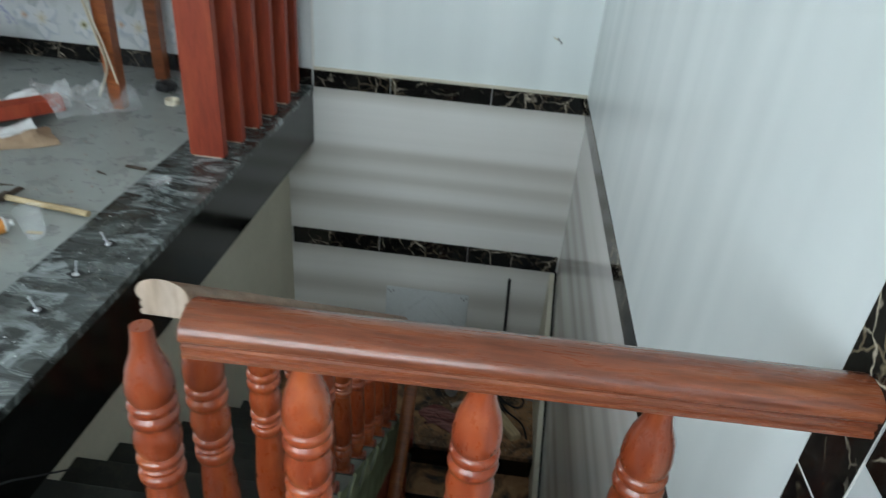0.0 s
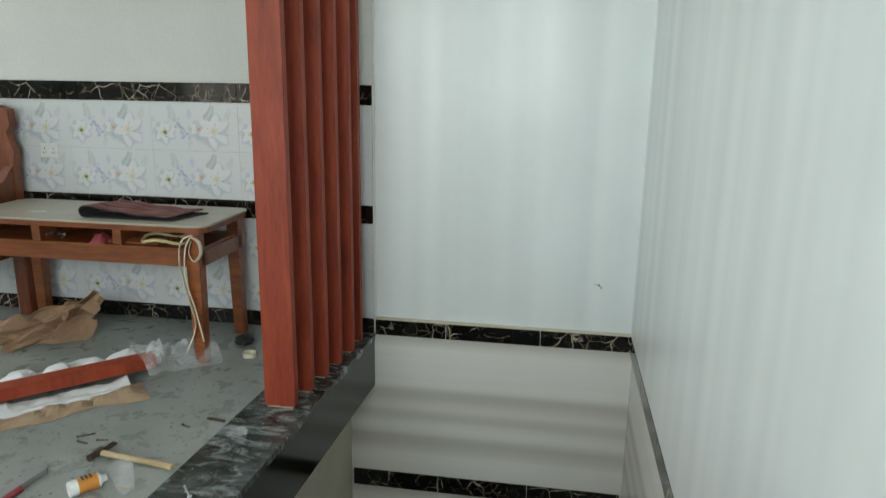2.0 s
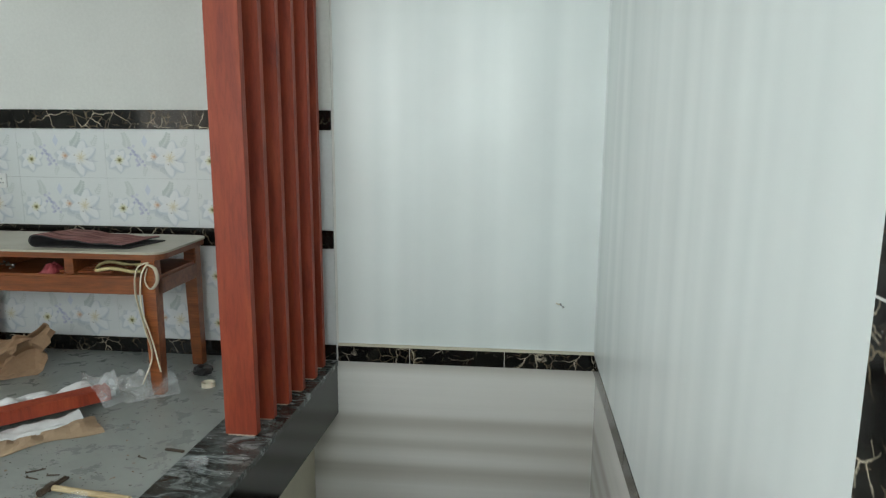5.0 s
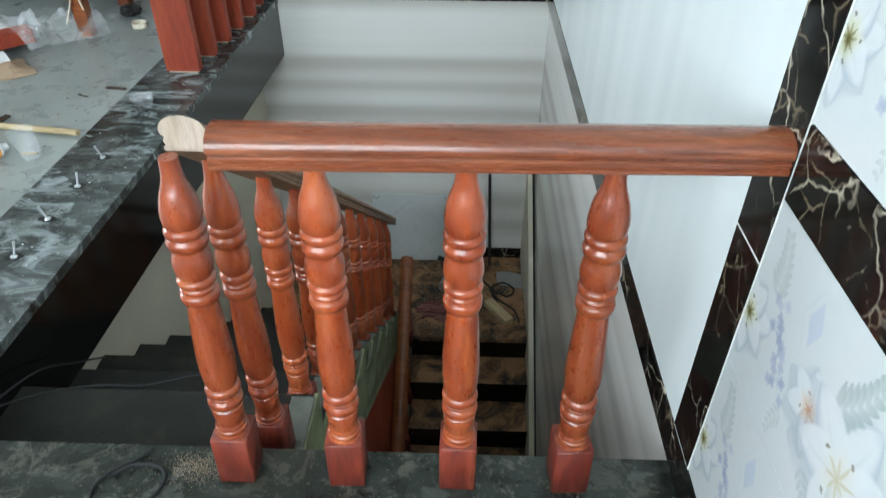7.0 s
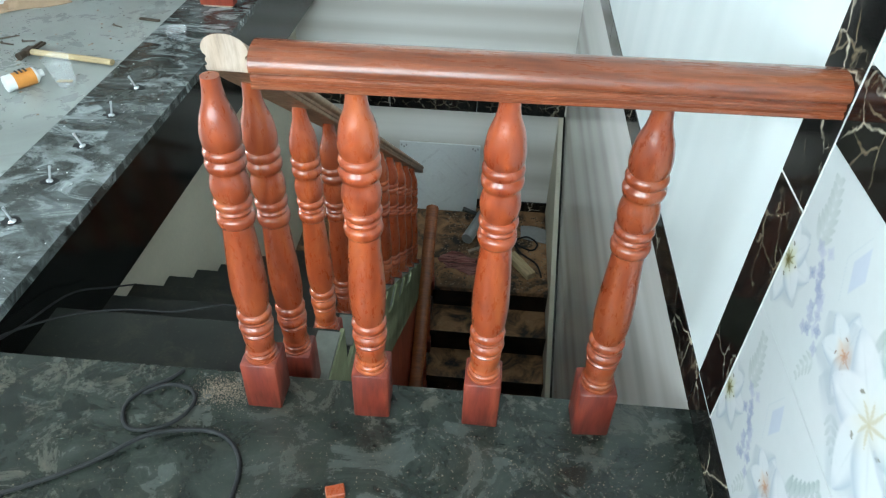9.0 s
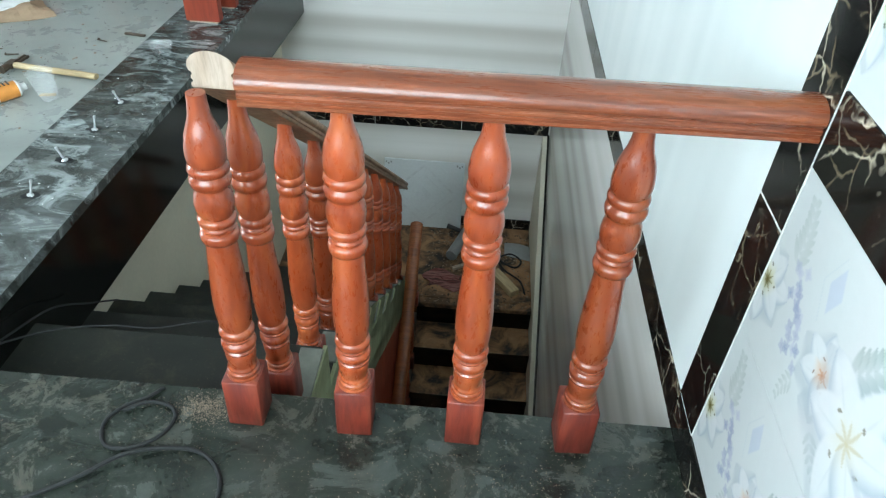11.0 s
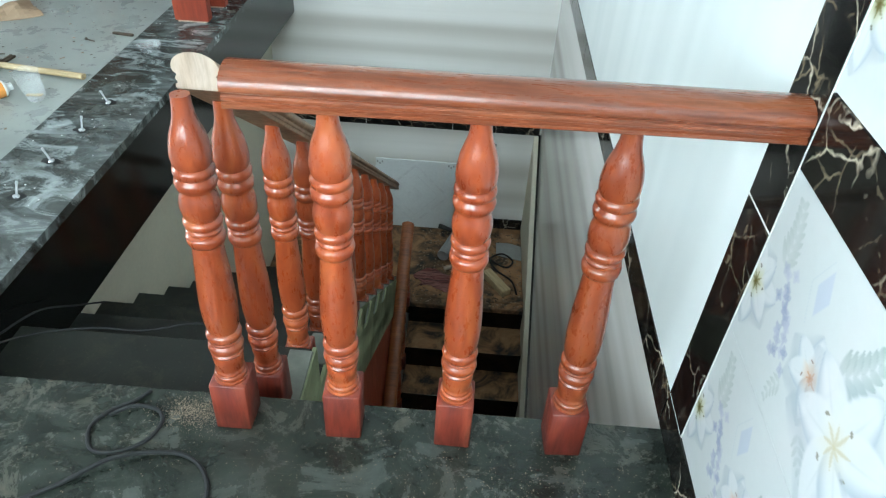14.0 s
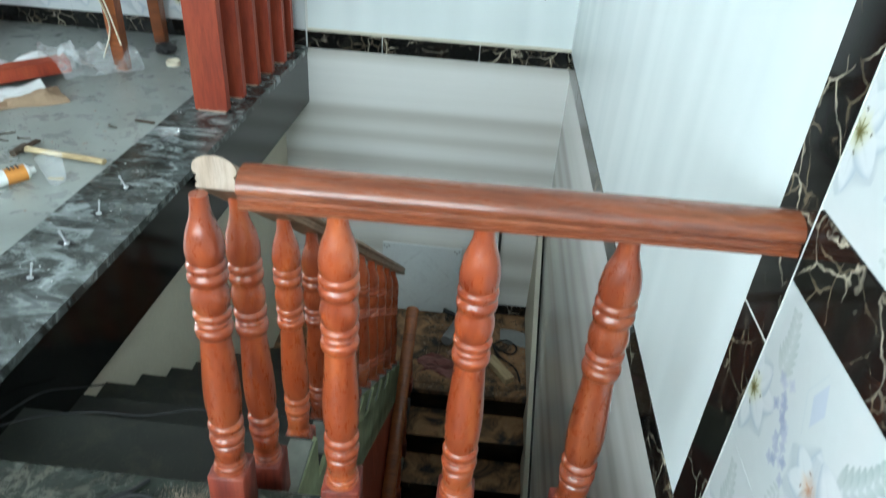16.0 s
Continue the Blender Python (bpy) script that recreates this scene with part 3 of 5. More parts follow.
# ---------------------------------------------------------------- wall tiles with printed flowers
def motif(nu=232, nv=126):
    # lilies, lilac florets, ferns and a pale diamond printed on one tile, 0.55 m by 0.30 m
    rnd = random.Random(4)
    U, V = np.meshgrid(np.linspace(0.0015, 0.5485, nu), np.linspace(0.0015, 0.2985, nv), indexing="ij")
    col = np.empty((nu, nv, 3))
    col[:] = (0.63, 0.66, 0.665)

    def step(a, c, x):
        t = np.clip((x - a) / (c - a), 0, 1)
        return t * t * (3 - 2 * t)

    def lay(alpha, colour):
        col[:] = col * (1 - alpha[..., None]) + np.array(colour) * alpha[..., None]

    def local(c, ang):
        x, y = U - c[0], V - c[1]
        return x * math.cos(ang) + y * math.sin(ang), -x * math.sin(ang) + y * math.cos(ang)

    def blade(c, ang, length, width, bend=0.0, soft=0.12, blunt=0.8):
        p, q = local(c, ang)
        r = np.clip(p / length, 0, 1)
        q = q - bend * length * r * r
        w = np.maximum(width * 0.5 * np.sin(math.pi * r ** blunt) ** 0.75, 1e-5)
        d = np.abs(q) / w
        inside = (p > 0) & (p < length)
        return np.where(inside, step(1 + soft, 1 - soft, d), 0.0), r, q / w

    def lily(c, size, rot, n, core, heart, wide=0.62):
        angs = [rot + 2 * math.pi * k / n + rnd.uniform(-0.15, 0.15) for k in range(n)]
        for a in angs:
            g, r, q = blade((c[0] - 0.006, c[1] - 0.006), a, size * 1.08, size * wide * 1.3, 0.1, 0.55)
            lay(g * 0.34 * step(0.1, 0.6, r), (0.33, 0.39, 0.46))
        for k, a in enumerate(angs):
            ln = size * rnd.uniform(0.88, 1.08)
            g, r, q = blade(c, a, ln, size * wide, rnd.uniform(-0.12, 0.18))
            lay(g * 0.85, (0.70, 0.72, 0.73))
            lay(g * step(0.25, 1.05, -q * (1 if math.cos(a) > 0 else -1)) * 0.75, (0.36, 0.43, 0.51))
            lay(g * step(0.10, 0.0, np.abs(q)) * 0.22 * step(0.95, 0.4, r), (0.40, 0.44, 0.46))
            lay(g * step(0.45, 0.0, r) * 0.7, core)
            lay(g * step(0.80, 1.0, r) * 0.4, (0.42, 0.48, 0.55))
        for k in range(8):
            a = rot + 0.5 + 0.8 * k
            g, r, q = blade(c, a, size * rnd.uniform(0.12, 0.34), size * 0.05, 0.15, 0.4)
            lay(g * 0.7, heart)
            tip = ((c[0] + math.cos(a) * size * 0.34), (c[1] + math.sin(a) * size * 0.34))
            if k % 2:
                g, r, q = blade(tip, a + 1.2, size * 0.10, size * 0.05, 0, 0.3)
                lay(g * 0.8, tuple(0.35 * x for x in heart))

    def fern(base, ang, ln, tone, n=7):
        for k in range(n):
            f = k / (n - 1)
            c = (base[0] + math.cos(ang + 0.3 * f) * ln * f, base[1] + math.sin(ang + 0.3 * f) * ln * f)
            for sg in (1, -1):
                g, r, q = blade(c, ang + 0.3 * f + sg * 0.8, ln * 0.42 * (1.1 - 0.6 * f), ln * 0.15, 0.1, 0.3)
                lay(g * (0.30 + 0.45 * r), tone)

    leaf, sage = (0.32, 0.39, 0.38), (0.45, 0.50, 0.49)
    fern((0.135, 0.185), 1.45, 0.085, sage)
    fern((0.34, 0.185), 0.75, 0.095, leaf)
    fern((0.25, 0.07), -2.2, 0.05, sage, 5)
    fern((0.335, 0.065), -0.9, 0.055, sage, 5)
    fern((0.47, 0.20), 0.8, 0.06, sage, 5)
    fern((0.02, 0.18), 2.2, 0.06, sage, 5)
    # diamond with a fine line beside it
    d = np.abs(U - 0.245) / 0.020 + np.abs(V - 0.228) / 0.040
    lay(step(1.0, 0.85, d) * 0.75, (0.50, 0.55, 0.66))
    d2 = np.abs(U - 0.237) / 0.026 + np.abs(V - 0.222) / 0.052
    lay(step(0.06, 0.0, np.abs(d2 - 1)) * (U < 0.237) * 0.6, (0.52, 0.57, 0.62))
    lily((0.085, 0.112), 0.074, 0.25, 7, (0.60, 0.59, 0.30), (0.16, 0.14, 0.03), 0.66)
    g = np.exp(-((U - 0.085) ** 2 + (V - 0.110) ** 2) / 0.00010)
    lay(np.clip(g * 0.9, 0, 1), (0.10, 0.085, 0.02))
    for k in range(22):
        f = k / 22
        c = (0.160 + 0.065 * f + rnd.uniform(-0.020, 0.020), 0.188 - 0.115 * f + rnd.uniform(-0.016, 0.016))
        tone = rnd.choice(((0.42, 0.44, 0.57), (0.50, 0.52, 0.63), (0.33, 0.36, 0.52)))
        a0 = rnd.uniform(0, 6.28)
        for j in range(4):
            g, r, q = blade(c, a0 + j * 1.57, 0.012, 0.009, 0, 0.35)
            lay(g * (0.75 - 0.3 * r), tone)
    lily((0.30, 0.135), 0.062, 0.7, 6, (0.66, 0.42, 0.24), (0.55, 0.22, 0.06), 0.70)
    lily((0.395, 0.125), 0.112, 1.35, 6, (0.68, 0.66, 0.58), (0.56, 0.50, 0.34), 0.64)
    g, r, q = blade((0.42, 0.115), -0.35, 0.085, 0.012, 0.2, 0.5)
    lay(g * 0.55, (0.45, 0.49, 0.55))

    verts = np.stack([U.ravel(), V.ravel(), np.full(U.size, 0.0003)], 1).tolist()
    faces = [(i * nv + j, (i + 1) * nv + j, (i + 1) * nv + j + 1, i * nv + j + 1) for i in range(nu - 1) for j in range(nv - 1)]
    me = bpy.data.meshes.new("printed_flowers")
    me.from_pydata(verts, [], faces)
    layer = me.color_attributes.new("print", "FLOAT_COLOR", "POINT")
    layer.data.foreach_set("color", np.concatenate([col.reshape(-1, 3), np.ones((U.size, 1))], 1).ravel().astype(np.float32))
    me.materials.append(PRINT)
    return me


MOTIF = motif()


def tile_mesh(u0, u1, h):
    bm = box(u0, 0, -0.008, u1, h, 0.0, 0.0004)
    me = bpy.data.meshes.new("tile")
    bmesh.ops.recalc_face_normals(bm, faces=bm.faces)
    bm.to_mesh(me)
    bm.free()
    me.materials.append(TILE_WHITE)
    return me


def tiles(name, label, cells, turn):
    host = tagged(empty(name), label, "", "", "structure")
    cache = {}
    for (x, y, z), u0, u1, h in cells:
        key = (round(u0, 3), round(u1, 3), round(h, 3))
        if key not in cache:
            cache[key] = tile_mesh(u0 + 0.0003, u1 - 0.0003, h - 0.0006)
        t = new("tile", cache[key])
        t.parent = host
        t.matrix_local = Matrix.Translation((x, y, z + 0.0003)) @ turn
        if u1 - u0 > 0.5:
            p = new("printed_flowers", MOTIF)
            p.parent = t
            p.matrix_local = Matrix.Translation((0, 0, 0.0002)) @ Matrix.Diagonal((1, h / 0.3, 1, 1))
    return host


face_far = Euler((radians(90), 0, 0)).to_matrix().to_4x4()
cells = []
for z0, h in ((0.095, 0.2885), (0.3835, 0.2885), (0.781, 0.283), (1.064, 0.283)):
    for k in range(6):
        x0 = -2.306 - 0.55 * k
        cells.append(((x0, FAR + 0.008, z0), 0.0, 0.55, h))
    cells.append(((-1.756, FAR + 0.008, z0), 0.0, 0.253, h))
tiles("wall_tiles_hall", "white glazed wall tiles printed with pale lilies", cells, face_far)
face_right = Matrix(((0, 0, -1, 0), (-1, 0, 0, 0), (0, 1, 0, 0), (0, 0, 0, 1)))
cells = []
for z0, h in ((0.0925, 0.3105), (0.403, 0.3085), (0.8295, 0.311), (1.1405, 0.311)):
    for k in range(4):
        cells.append(((-0.001, 0.07 - 0.55 * k, z0), 0.07 if k == 0 else 0.0, 0.55, h))
near_tiles = tiles("wall_tiles_landing", "white glazed wall tiles printed with lilies and lilac", [((x, y, z), 0.0, 0.55, h) for (x, y, z), u0, u1, h in cells if u0 == 0.0], face_right)


def clipped(me, u_min, name):
    bm = bmesh.new()
    bm.from_mesh(me)
    bmesh.ops.bisect_plane(bm, geom=bm.verts[:] + bm.edges[:] + bm.faces[:], plane_co=(u_min, 0, 0), plane_no=(-1, 0, 0), clear_outer=True)
    m2 = bpy.data.meshes.new(name)
    bm.to_mesh(m2)
    bm.free()
    for m in me.materials:
        m2.materials.append(m)
    return m2


CUT_MOTIF = clipped(MOTIF, 0.072, "printed_flowers_cut")
for (x, y, z), u0, u1, h in cells:
    if u0 > 0:
        t = new("tile", tile_mesh(u0 + 0.0003, u1 - 0.0003, h - 0.0006))
        t.parent = near_tiles
        t.matrix_local = Matrix.Translation((x, y, z + 0.0003)) @ face_right
        p = new("printed_flowers", CUT_MOTIF)
        p.parent = t
        p.matrix_local = Matrix.Translation((0, 0, 0.0002)) @ Matrix.Diagonal((1, h / 0.3, 1, 1))


# ---------------------------------------------------------------- stairs
def nose(k):
    return 0.38 + 0.2145 * (k - 1), -0.163 * k


flight = tagged(empty("stair_flight_upper"), "dusty dark stone steps leading down from the landing", "", "", "structure")
prev = 0.09
zprev = 0.0
for k in range(1, 11):
    y, z = nose(k)
    xr = -0.826 + 0.012 * y
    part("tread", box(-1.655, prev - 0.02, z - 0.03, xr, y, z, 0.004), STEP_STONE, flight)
    part("riser", box(-1.655, prev - 0.025, z, xr - 0.005, prev - 0.012, zprev - 0.03), BLACK_GRANITE, flight)
    part("mortar_bed", box(xr - 0.055, prev + 0.085, z - 0.002, xr + 0.006, y - 0.012, z + 0.004, 0.002), PALE_MORTAR, flight, "pale dusty mortar at the tread end")
    prev, zprev = y, z
bm = bmesh.new()
pts = [(-0.02, -0.20)]
py = 0.094
for k in range(1, 11):
    y, z = nose(k)
    pts += [(py, z - 0.001), (y + 0.004, z - 0.001)]
    py = y + 0.004
poly = pts[1:] + [(2.5, -1.81), (2.5, -1.95), (0.07, -0.40)]
v0 = [bm.verts.new((-0.825 + 0.012 * y, y, z)) for y, z in poly]
v1 = [bm.verts.new((-0.814 + 0.012 * y, y, z)) for y, z in poly]
bm.faces.new(v0)
bm.faces.new(v1[::-1])
for i in range(len(poly)):
    j = (i + 1) % len(poly)
    bm.faces.new((v0[i], v0[j], v1[j], v1[i]))
bmesh.ops.triangulate(bm, faces=[f for f in bm.faces if len(f.verts) > 4])
part("stringer", bm, GREEN_PAINT, flight, "green-stained concrete side of the steps")
bm = bmesh.new()
a = [(-1.64, 0.07, -0.24), (-0.87, 0.07, -0.24), (-0.80, 2.5, -2.0), (-1.64, 2.5, -2.0)]
lo = [bm.verts.new((x, y, z - 0.12)) for x, y, z in a]
hi = [bm.verts.new(p) for p in a]
bm.faces.new(lo[::-1])
bm.faces.new(hi)
for i in range(4):
    bm.faces.new((lo[i], lo[(i + 1) % 4], hi[(i + 1) % 4], hi[i]))
part("stair_soffit", bm, CREAM, flight)
setting("half_landing", box(-1.655, 2.30, -1.93, -0.0045, FAR, -1.78, 0.003), SAWDUST_FLOOR, "half landing covered with brown sawdust")
setting("skirting_half_landing", box(-1.64, FAR - 0.012, -1.779, 0.0, FAR, -1.70, 0.002), BLACK_MARBLE, "black marble skirting of the half landing")
lower = tagged(empty("stair_flight_lower"), "sawdust-covered steps with black risers leading further down", "", "", "structure")
z, y = -1.78, 2.24
part("nosing", box(-0.735, y, z - 0.035, -0.0045, 2.30, z, 0.004), SAWDUST_FLOOR, lower)
for k in range(9):
    part("riser", box(-0.735, y + 0.008, z - 0.166, -0.0045, y + 0.02, z - 0.036), BLACK_GRANITE, lower)
    z -= 0.166
    part("tread", box(-0.735, y - 0.215, z - 0.03, -0.0045, y + 0.02, z, 0.004), SAWDUST_FLOOR, lower)
    part("nosing_strip", box(-0.735, y - 0.219, z - 0.034, -0.0045, y - 0.2155, z + 0.001), BLACK_GRANITE, lower)
    y -= 0.215
bm = bmesh.new()
poly = [(FAR, -1.03), (0.3, -3.13), (0.3, -3.6), (FAR, -3.6)]
v0 = [bm.verts.new((0.0115, a, c)) for a, c in poly]
v1 = [bm.verts.new((-0.030, a, c)) for a, c in poly]
bm.faces.new(v0)
bm.faces.new(v1[::-1])
for i in range(4):
    bm.faces.new((v0[i], v0[(i + 1) % 4], v1[(i + 1) % 4], v1[i]))
setting("skirting_lower_flight", bm, CREAM, "cream stone skirting board along the lower flight")
bm, fa, fb = extrude_profile([(-0.006, 0.0), (0.006, 0.0), (0.006, 0.014), (-0.006, 0.014)], (0.004, FAR - 0.001, -1.031), (0.004, 0.3, -3.131))
setting("skirting_joint", bm, BLACK_GRANITE, "dark joint line above the lower flight skirting")
poly = [(0.85, -0.92), (1.95, -1.62), (1.95, -2.6), (0.85, -2.6)]
bm = bmesh.new()
v0 = [bm.verts.new((-0.860 + 0.012 * a, a, c)) for a, c in poly]
v1 = [bm.verts.new((-0.826 + 0.012 * a, a, c)) for a, c in poly]
bm.faces.new(v0)
bm.faces.new(v1[::-1])
for i in range(4):
    bm.faces.new((v0[i], v0[(i + 1) % 4], v1[(i + 1) % 4], v1[i]))
part("side_board", bm, SCREEN_WOOD, flight, "red-brown wooden board closing the side of the flight")


# ---------------------------------------------------------------- balustrade
def baluster_mesh():
    bm = box(-0.036, -0.036, 0.0, 0.036, 0.036, 0.130, 0.003)
    base = [(0.0330, 0.129), (0.0325, 0.133), (0.0290, 0.1345), (0.0285, 0.137), (0.0310, 0.1395), (0.0318, 0.143), (0.0300, 0.1465), (0.0272, 0.148), (0.0285, 0.150), (0.0295, 0.153), (0.0280, 0.156), (0.0262, 0.1585), (0.0265, 0.163), (0.0285, 0.175), (0.0297, 0.187)]
    low_rings = [(0.0298, 0.195), (0.0285, 0.1975), (0.0305, 0.200), (0.0312, 0.2035), (0.0300, 0.207), (0.0292, 0.2085), (0.0322, 0.212), (0.0336, 0.219), (0.0325, 0.226), (0.0298, 0.229), (0.0290, 0.232), (0.0305, 0.2345), (0.0310, 0.237), (0.0296, 0.2395), (0.0320, 0.243), (0.0334, 0.250), (0.0320, 0.257), (0.0288, 0.2605)]
    vase = [(0.0290, 0.266), (0.0312, 0.278), (0.0328, 0.297), (0.0336, 0.322), (0.0330, 0.350), (0.0312, 0.385), (0.0290, 0.420), (0.0272, 0.447), (0.0262, 0.462)]
    mid_rings = [(0.0268, 0.467), (0.0305, 0.470), (0.0325, 0.476), (0.0332, 0.483), (0.0318, 0.489), (0.0290, 0.4915), (0.0285, 0.494), (0.0300, 0.497), (0.0305, 0.4995), (0.0295, 0.502), (0.0288, 0.5045), (0.0310, 0.508), (0.0328, 0.514), (0.0318, 0.520), (0.0288, 0.523)]
    bulb = [(0.0296, 0.528), (0.0318, 0.537), (0.0330, 0.547), (0.0322, 0.558), (0.0298, 0.569), (0.0282, 0.577), (0.0288, 0.581), (0.0322, 0.585), (0.0339, 0.593), (0.0328, 0.600), (0.0300, 0.603), (0.0296, 0.6045), (0.0320, 0.608), (0.0335, 0.615), (0.0322, 0.621), (0.0300, 0.624)]
    neck = [(0.0312, 0.630), (0.0324, 0.641), (0.0322, 0.650), (0.0306, 0.663), (0.0280, 0.677), (0.0240, 0.689), (0.0200, 0.700), (0.0172, 0.712), (0.0155, 0.727), (0.0146, 0.745)]
    crisp = [(r - 0.0018 if r < 0.0302 else r, z) for r, z in low_rings], [(r - 0.0018 if r < 0.0302 else r, z) for r, z in mid_rings]
    bulb = [(r - 0.0016 if r < 0.0302 and z > 0.572 else r, z) for r, z in bulb]
    prof = base + crisp[0] + vase + crisp[1] + bulb + neck
    for f in bm.faces:
        f.material_index = 1
    lathe(prof, 28, bm)
    me = bpy.data.meshes.new("baluster")
    bmesh.ops.recalc_face_normals(bm, faces=bm.faces)
    bm.to_mesh(me)
    bm.free()
    me.materials.append(RED_WOOD)
    me.materials.append(BASE_WOOD)
    for p in me.polygons:
        p.use_smooth = True
    me.set_sharp_from_angle(angle=radians(50))
    return me


BALUSTER = baluster_mesh()
half = [(0.0, 0.0), (0.0325, 0.0), (0.034, 0.002), (0.034, 0.0075), (0.0305, 0.0095), (0.0305, 0.0125), (0.0325, 0.0145), (0.0325, 0.0195), (0.0300, 0.0220), (0.0305, 0.0250), (0.0345, 0.0285), (0.0362, 0.0330), (0.0358, 0.0385), (0.0330, 0.0455), (0.0280, 0.0515), (0.0205, 0.0560), (0.0120, 0.0590), (0.0055, 0.0600)]
RAIL = [(u, h) for u, h in half] + [(0.0, 0.0603)] + [(-u, h) for u, h in half[::-1][:-1]]

rail1 = tagged(empty("landing_balustrade", Matrix.Translation((-0.5, 0.035, 0))), "varnished red wood balustrade with turned balusters on the landing", "balustrade")
bm, fa, fb = extrude_profile([(u, 0.9 * h) for u, h in RAIL], (-0.296, -0.012, 0.745), (0.496, 0.004, 0.744))
for f in (fa, fb):
    f.material_index = 1
part("handrail", bm, [RAIL_WOOD, RAW_WOOD], rail1, "moulded varnished handrail", True)
for x, rz, lx, ly, tall in ((-0.890, 0, -2.1, 0.5, 0.972), (-0.667, 2, 0.3, 0.5, 1.0), (-0.444, -1, 0.2, 0.2, 1.0), (-0.221, 3, 0, -0.6, 1.0)):
    b = new("baluster", BALUSTER)
    b.parent = rail1
    b.matrix_local = Matrix.Translation((x + 0.5, 0.001, 0)) @ Euler((radians(lx), radians(ly), 0)).to_matrix().to_4x4() @ Euler((0, 0, radians(rz + (0, 90, 180, 270)[int(abs(x) * 100) % 4]))).to_matrix().to_4x4() @ Matrix.Diagonal((1, 1, tall, 1))

rail2 = tagged(empty("stair_balustrade", Matrix.Translation((-0.867, 0.10, 0))), "wooden balustrade with turned balusters following the descending stairs", "balustrade")
bm, fa, fb = extrude_profile(RAIL, (-0.003, 0.0, 0.712), (0.021, 2.27, 0.718 - 2.27 * 0.772))
for f in (fa, fb):
    f.material_index = 1
part("handrail", bm, [SLOPE_WOOD, RAW_WOOD], rail2, "sloping handrail with a raw cut end", True)
for k in range(1, 11):
    y, z = nose(k)
    yb = y - 0.185
    ztop = 0.716 - (yb - 0.10) * 0.772 + 0.012
    b = new("baluster", BALUSTER)
    b.parent = rail2
    b.matrix_local = Matrix.Translation((0.0093 * (yb - 0.1) - (0.006 if k == 1 else 0), yb - 0.10, z)) @ Euler((0, radians(-0.7 if k == 1 else 0), radians(90 * k))).to_matrix().to_4x4() @ Matrix.Diagonal((0.98, 0.98, (ztop - z) / 0.745, 1))

rail3 = tagged(empty("lower_handrail", Matrix.Translation((-0.755, 2.34, -1.78))), "unfinished wooden handrail with posts beside the lower flight", "handrail")
bm, fa, fb = extrude_profile(RAIL, (0, 0, 0.49), (-0.02, -1.5, 0.49 - 1.5 * 0.77))
for f in (fa, fb):
    f.material_index = 1
part("handrail", bm, [TABLE_WOOD, BASE_WOOD], rail3, "", True)
for k in range(6):
    y = -0.08 - 0.215 * k
    b = new("baluster", BALUSTER)
    b.parent = rail3
    zb = -0.166 * (k + 1) if k else 0.0
    ztop = 0.49 + y * 0.77 + 0.01
    b.matrix_local = Matrix.Translation((0.0, y - 0.03, zb)) @ Matrix.Diagonal((0.8, 0.8, max(0.2, (ztop - zb)) / 0.745, 1))


# ---------------------------------------------------------------- screen of upright boards
screen = tagged(empty("board_screen", Matrix.Translation((-1.69, 2.09, 0))), "screen of tall upright red-brown wooden boards on the floor border", "screen")
for k in range(6):
    y = 2.025 + 0.177 * k
    xr = -1.598 + 0.094 * (y - 2.025) * (0.95 if k < 5 else 0.7)
    part("board", box(xr - 0.148 + 1.69, y - 2.09, 0.008, xr + 1.69, y + 0.045 - 2.09, TOP, 0.0015, 1), SCREEN_WOOD, screen)
    part("board_foot", box(xr - 0.136 + 1.69, y - 2.088, 0.0015, xr - 0.012 + 1.69, y + 0.04 - 2.09, 0.008), RAW_WOOD, screen, "pale unvarnished cut end")


# ---------------------------------------------------------------- hall: table, armchair, packing, tools
def turned(m, x, y, z, deg=0.0):
    return Matrix.Translation((x, y, z)) @ Euler((0, 0, radians(deg))).to_matrix().to_4x4() @ m


def rounded_slab(x0, y0, x1, y1, r, z0, z1):
    pts = []
    for cx, cy, a0 in ((x1 - r, y1 - r, 0), (x0 + r, y1 - r, 90), (x0 + r, y0 + r, 180), (x1 - r, y0 + r, 270)):
        for k in range(7):
            a = radians(a0 + 15 * k)
            pts.append((cx + r * math.cos(a), cy + r * math.sin(a)))
    return prism(pts, z0, z1)


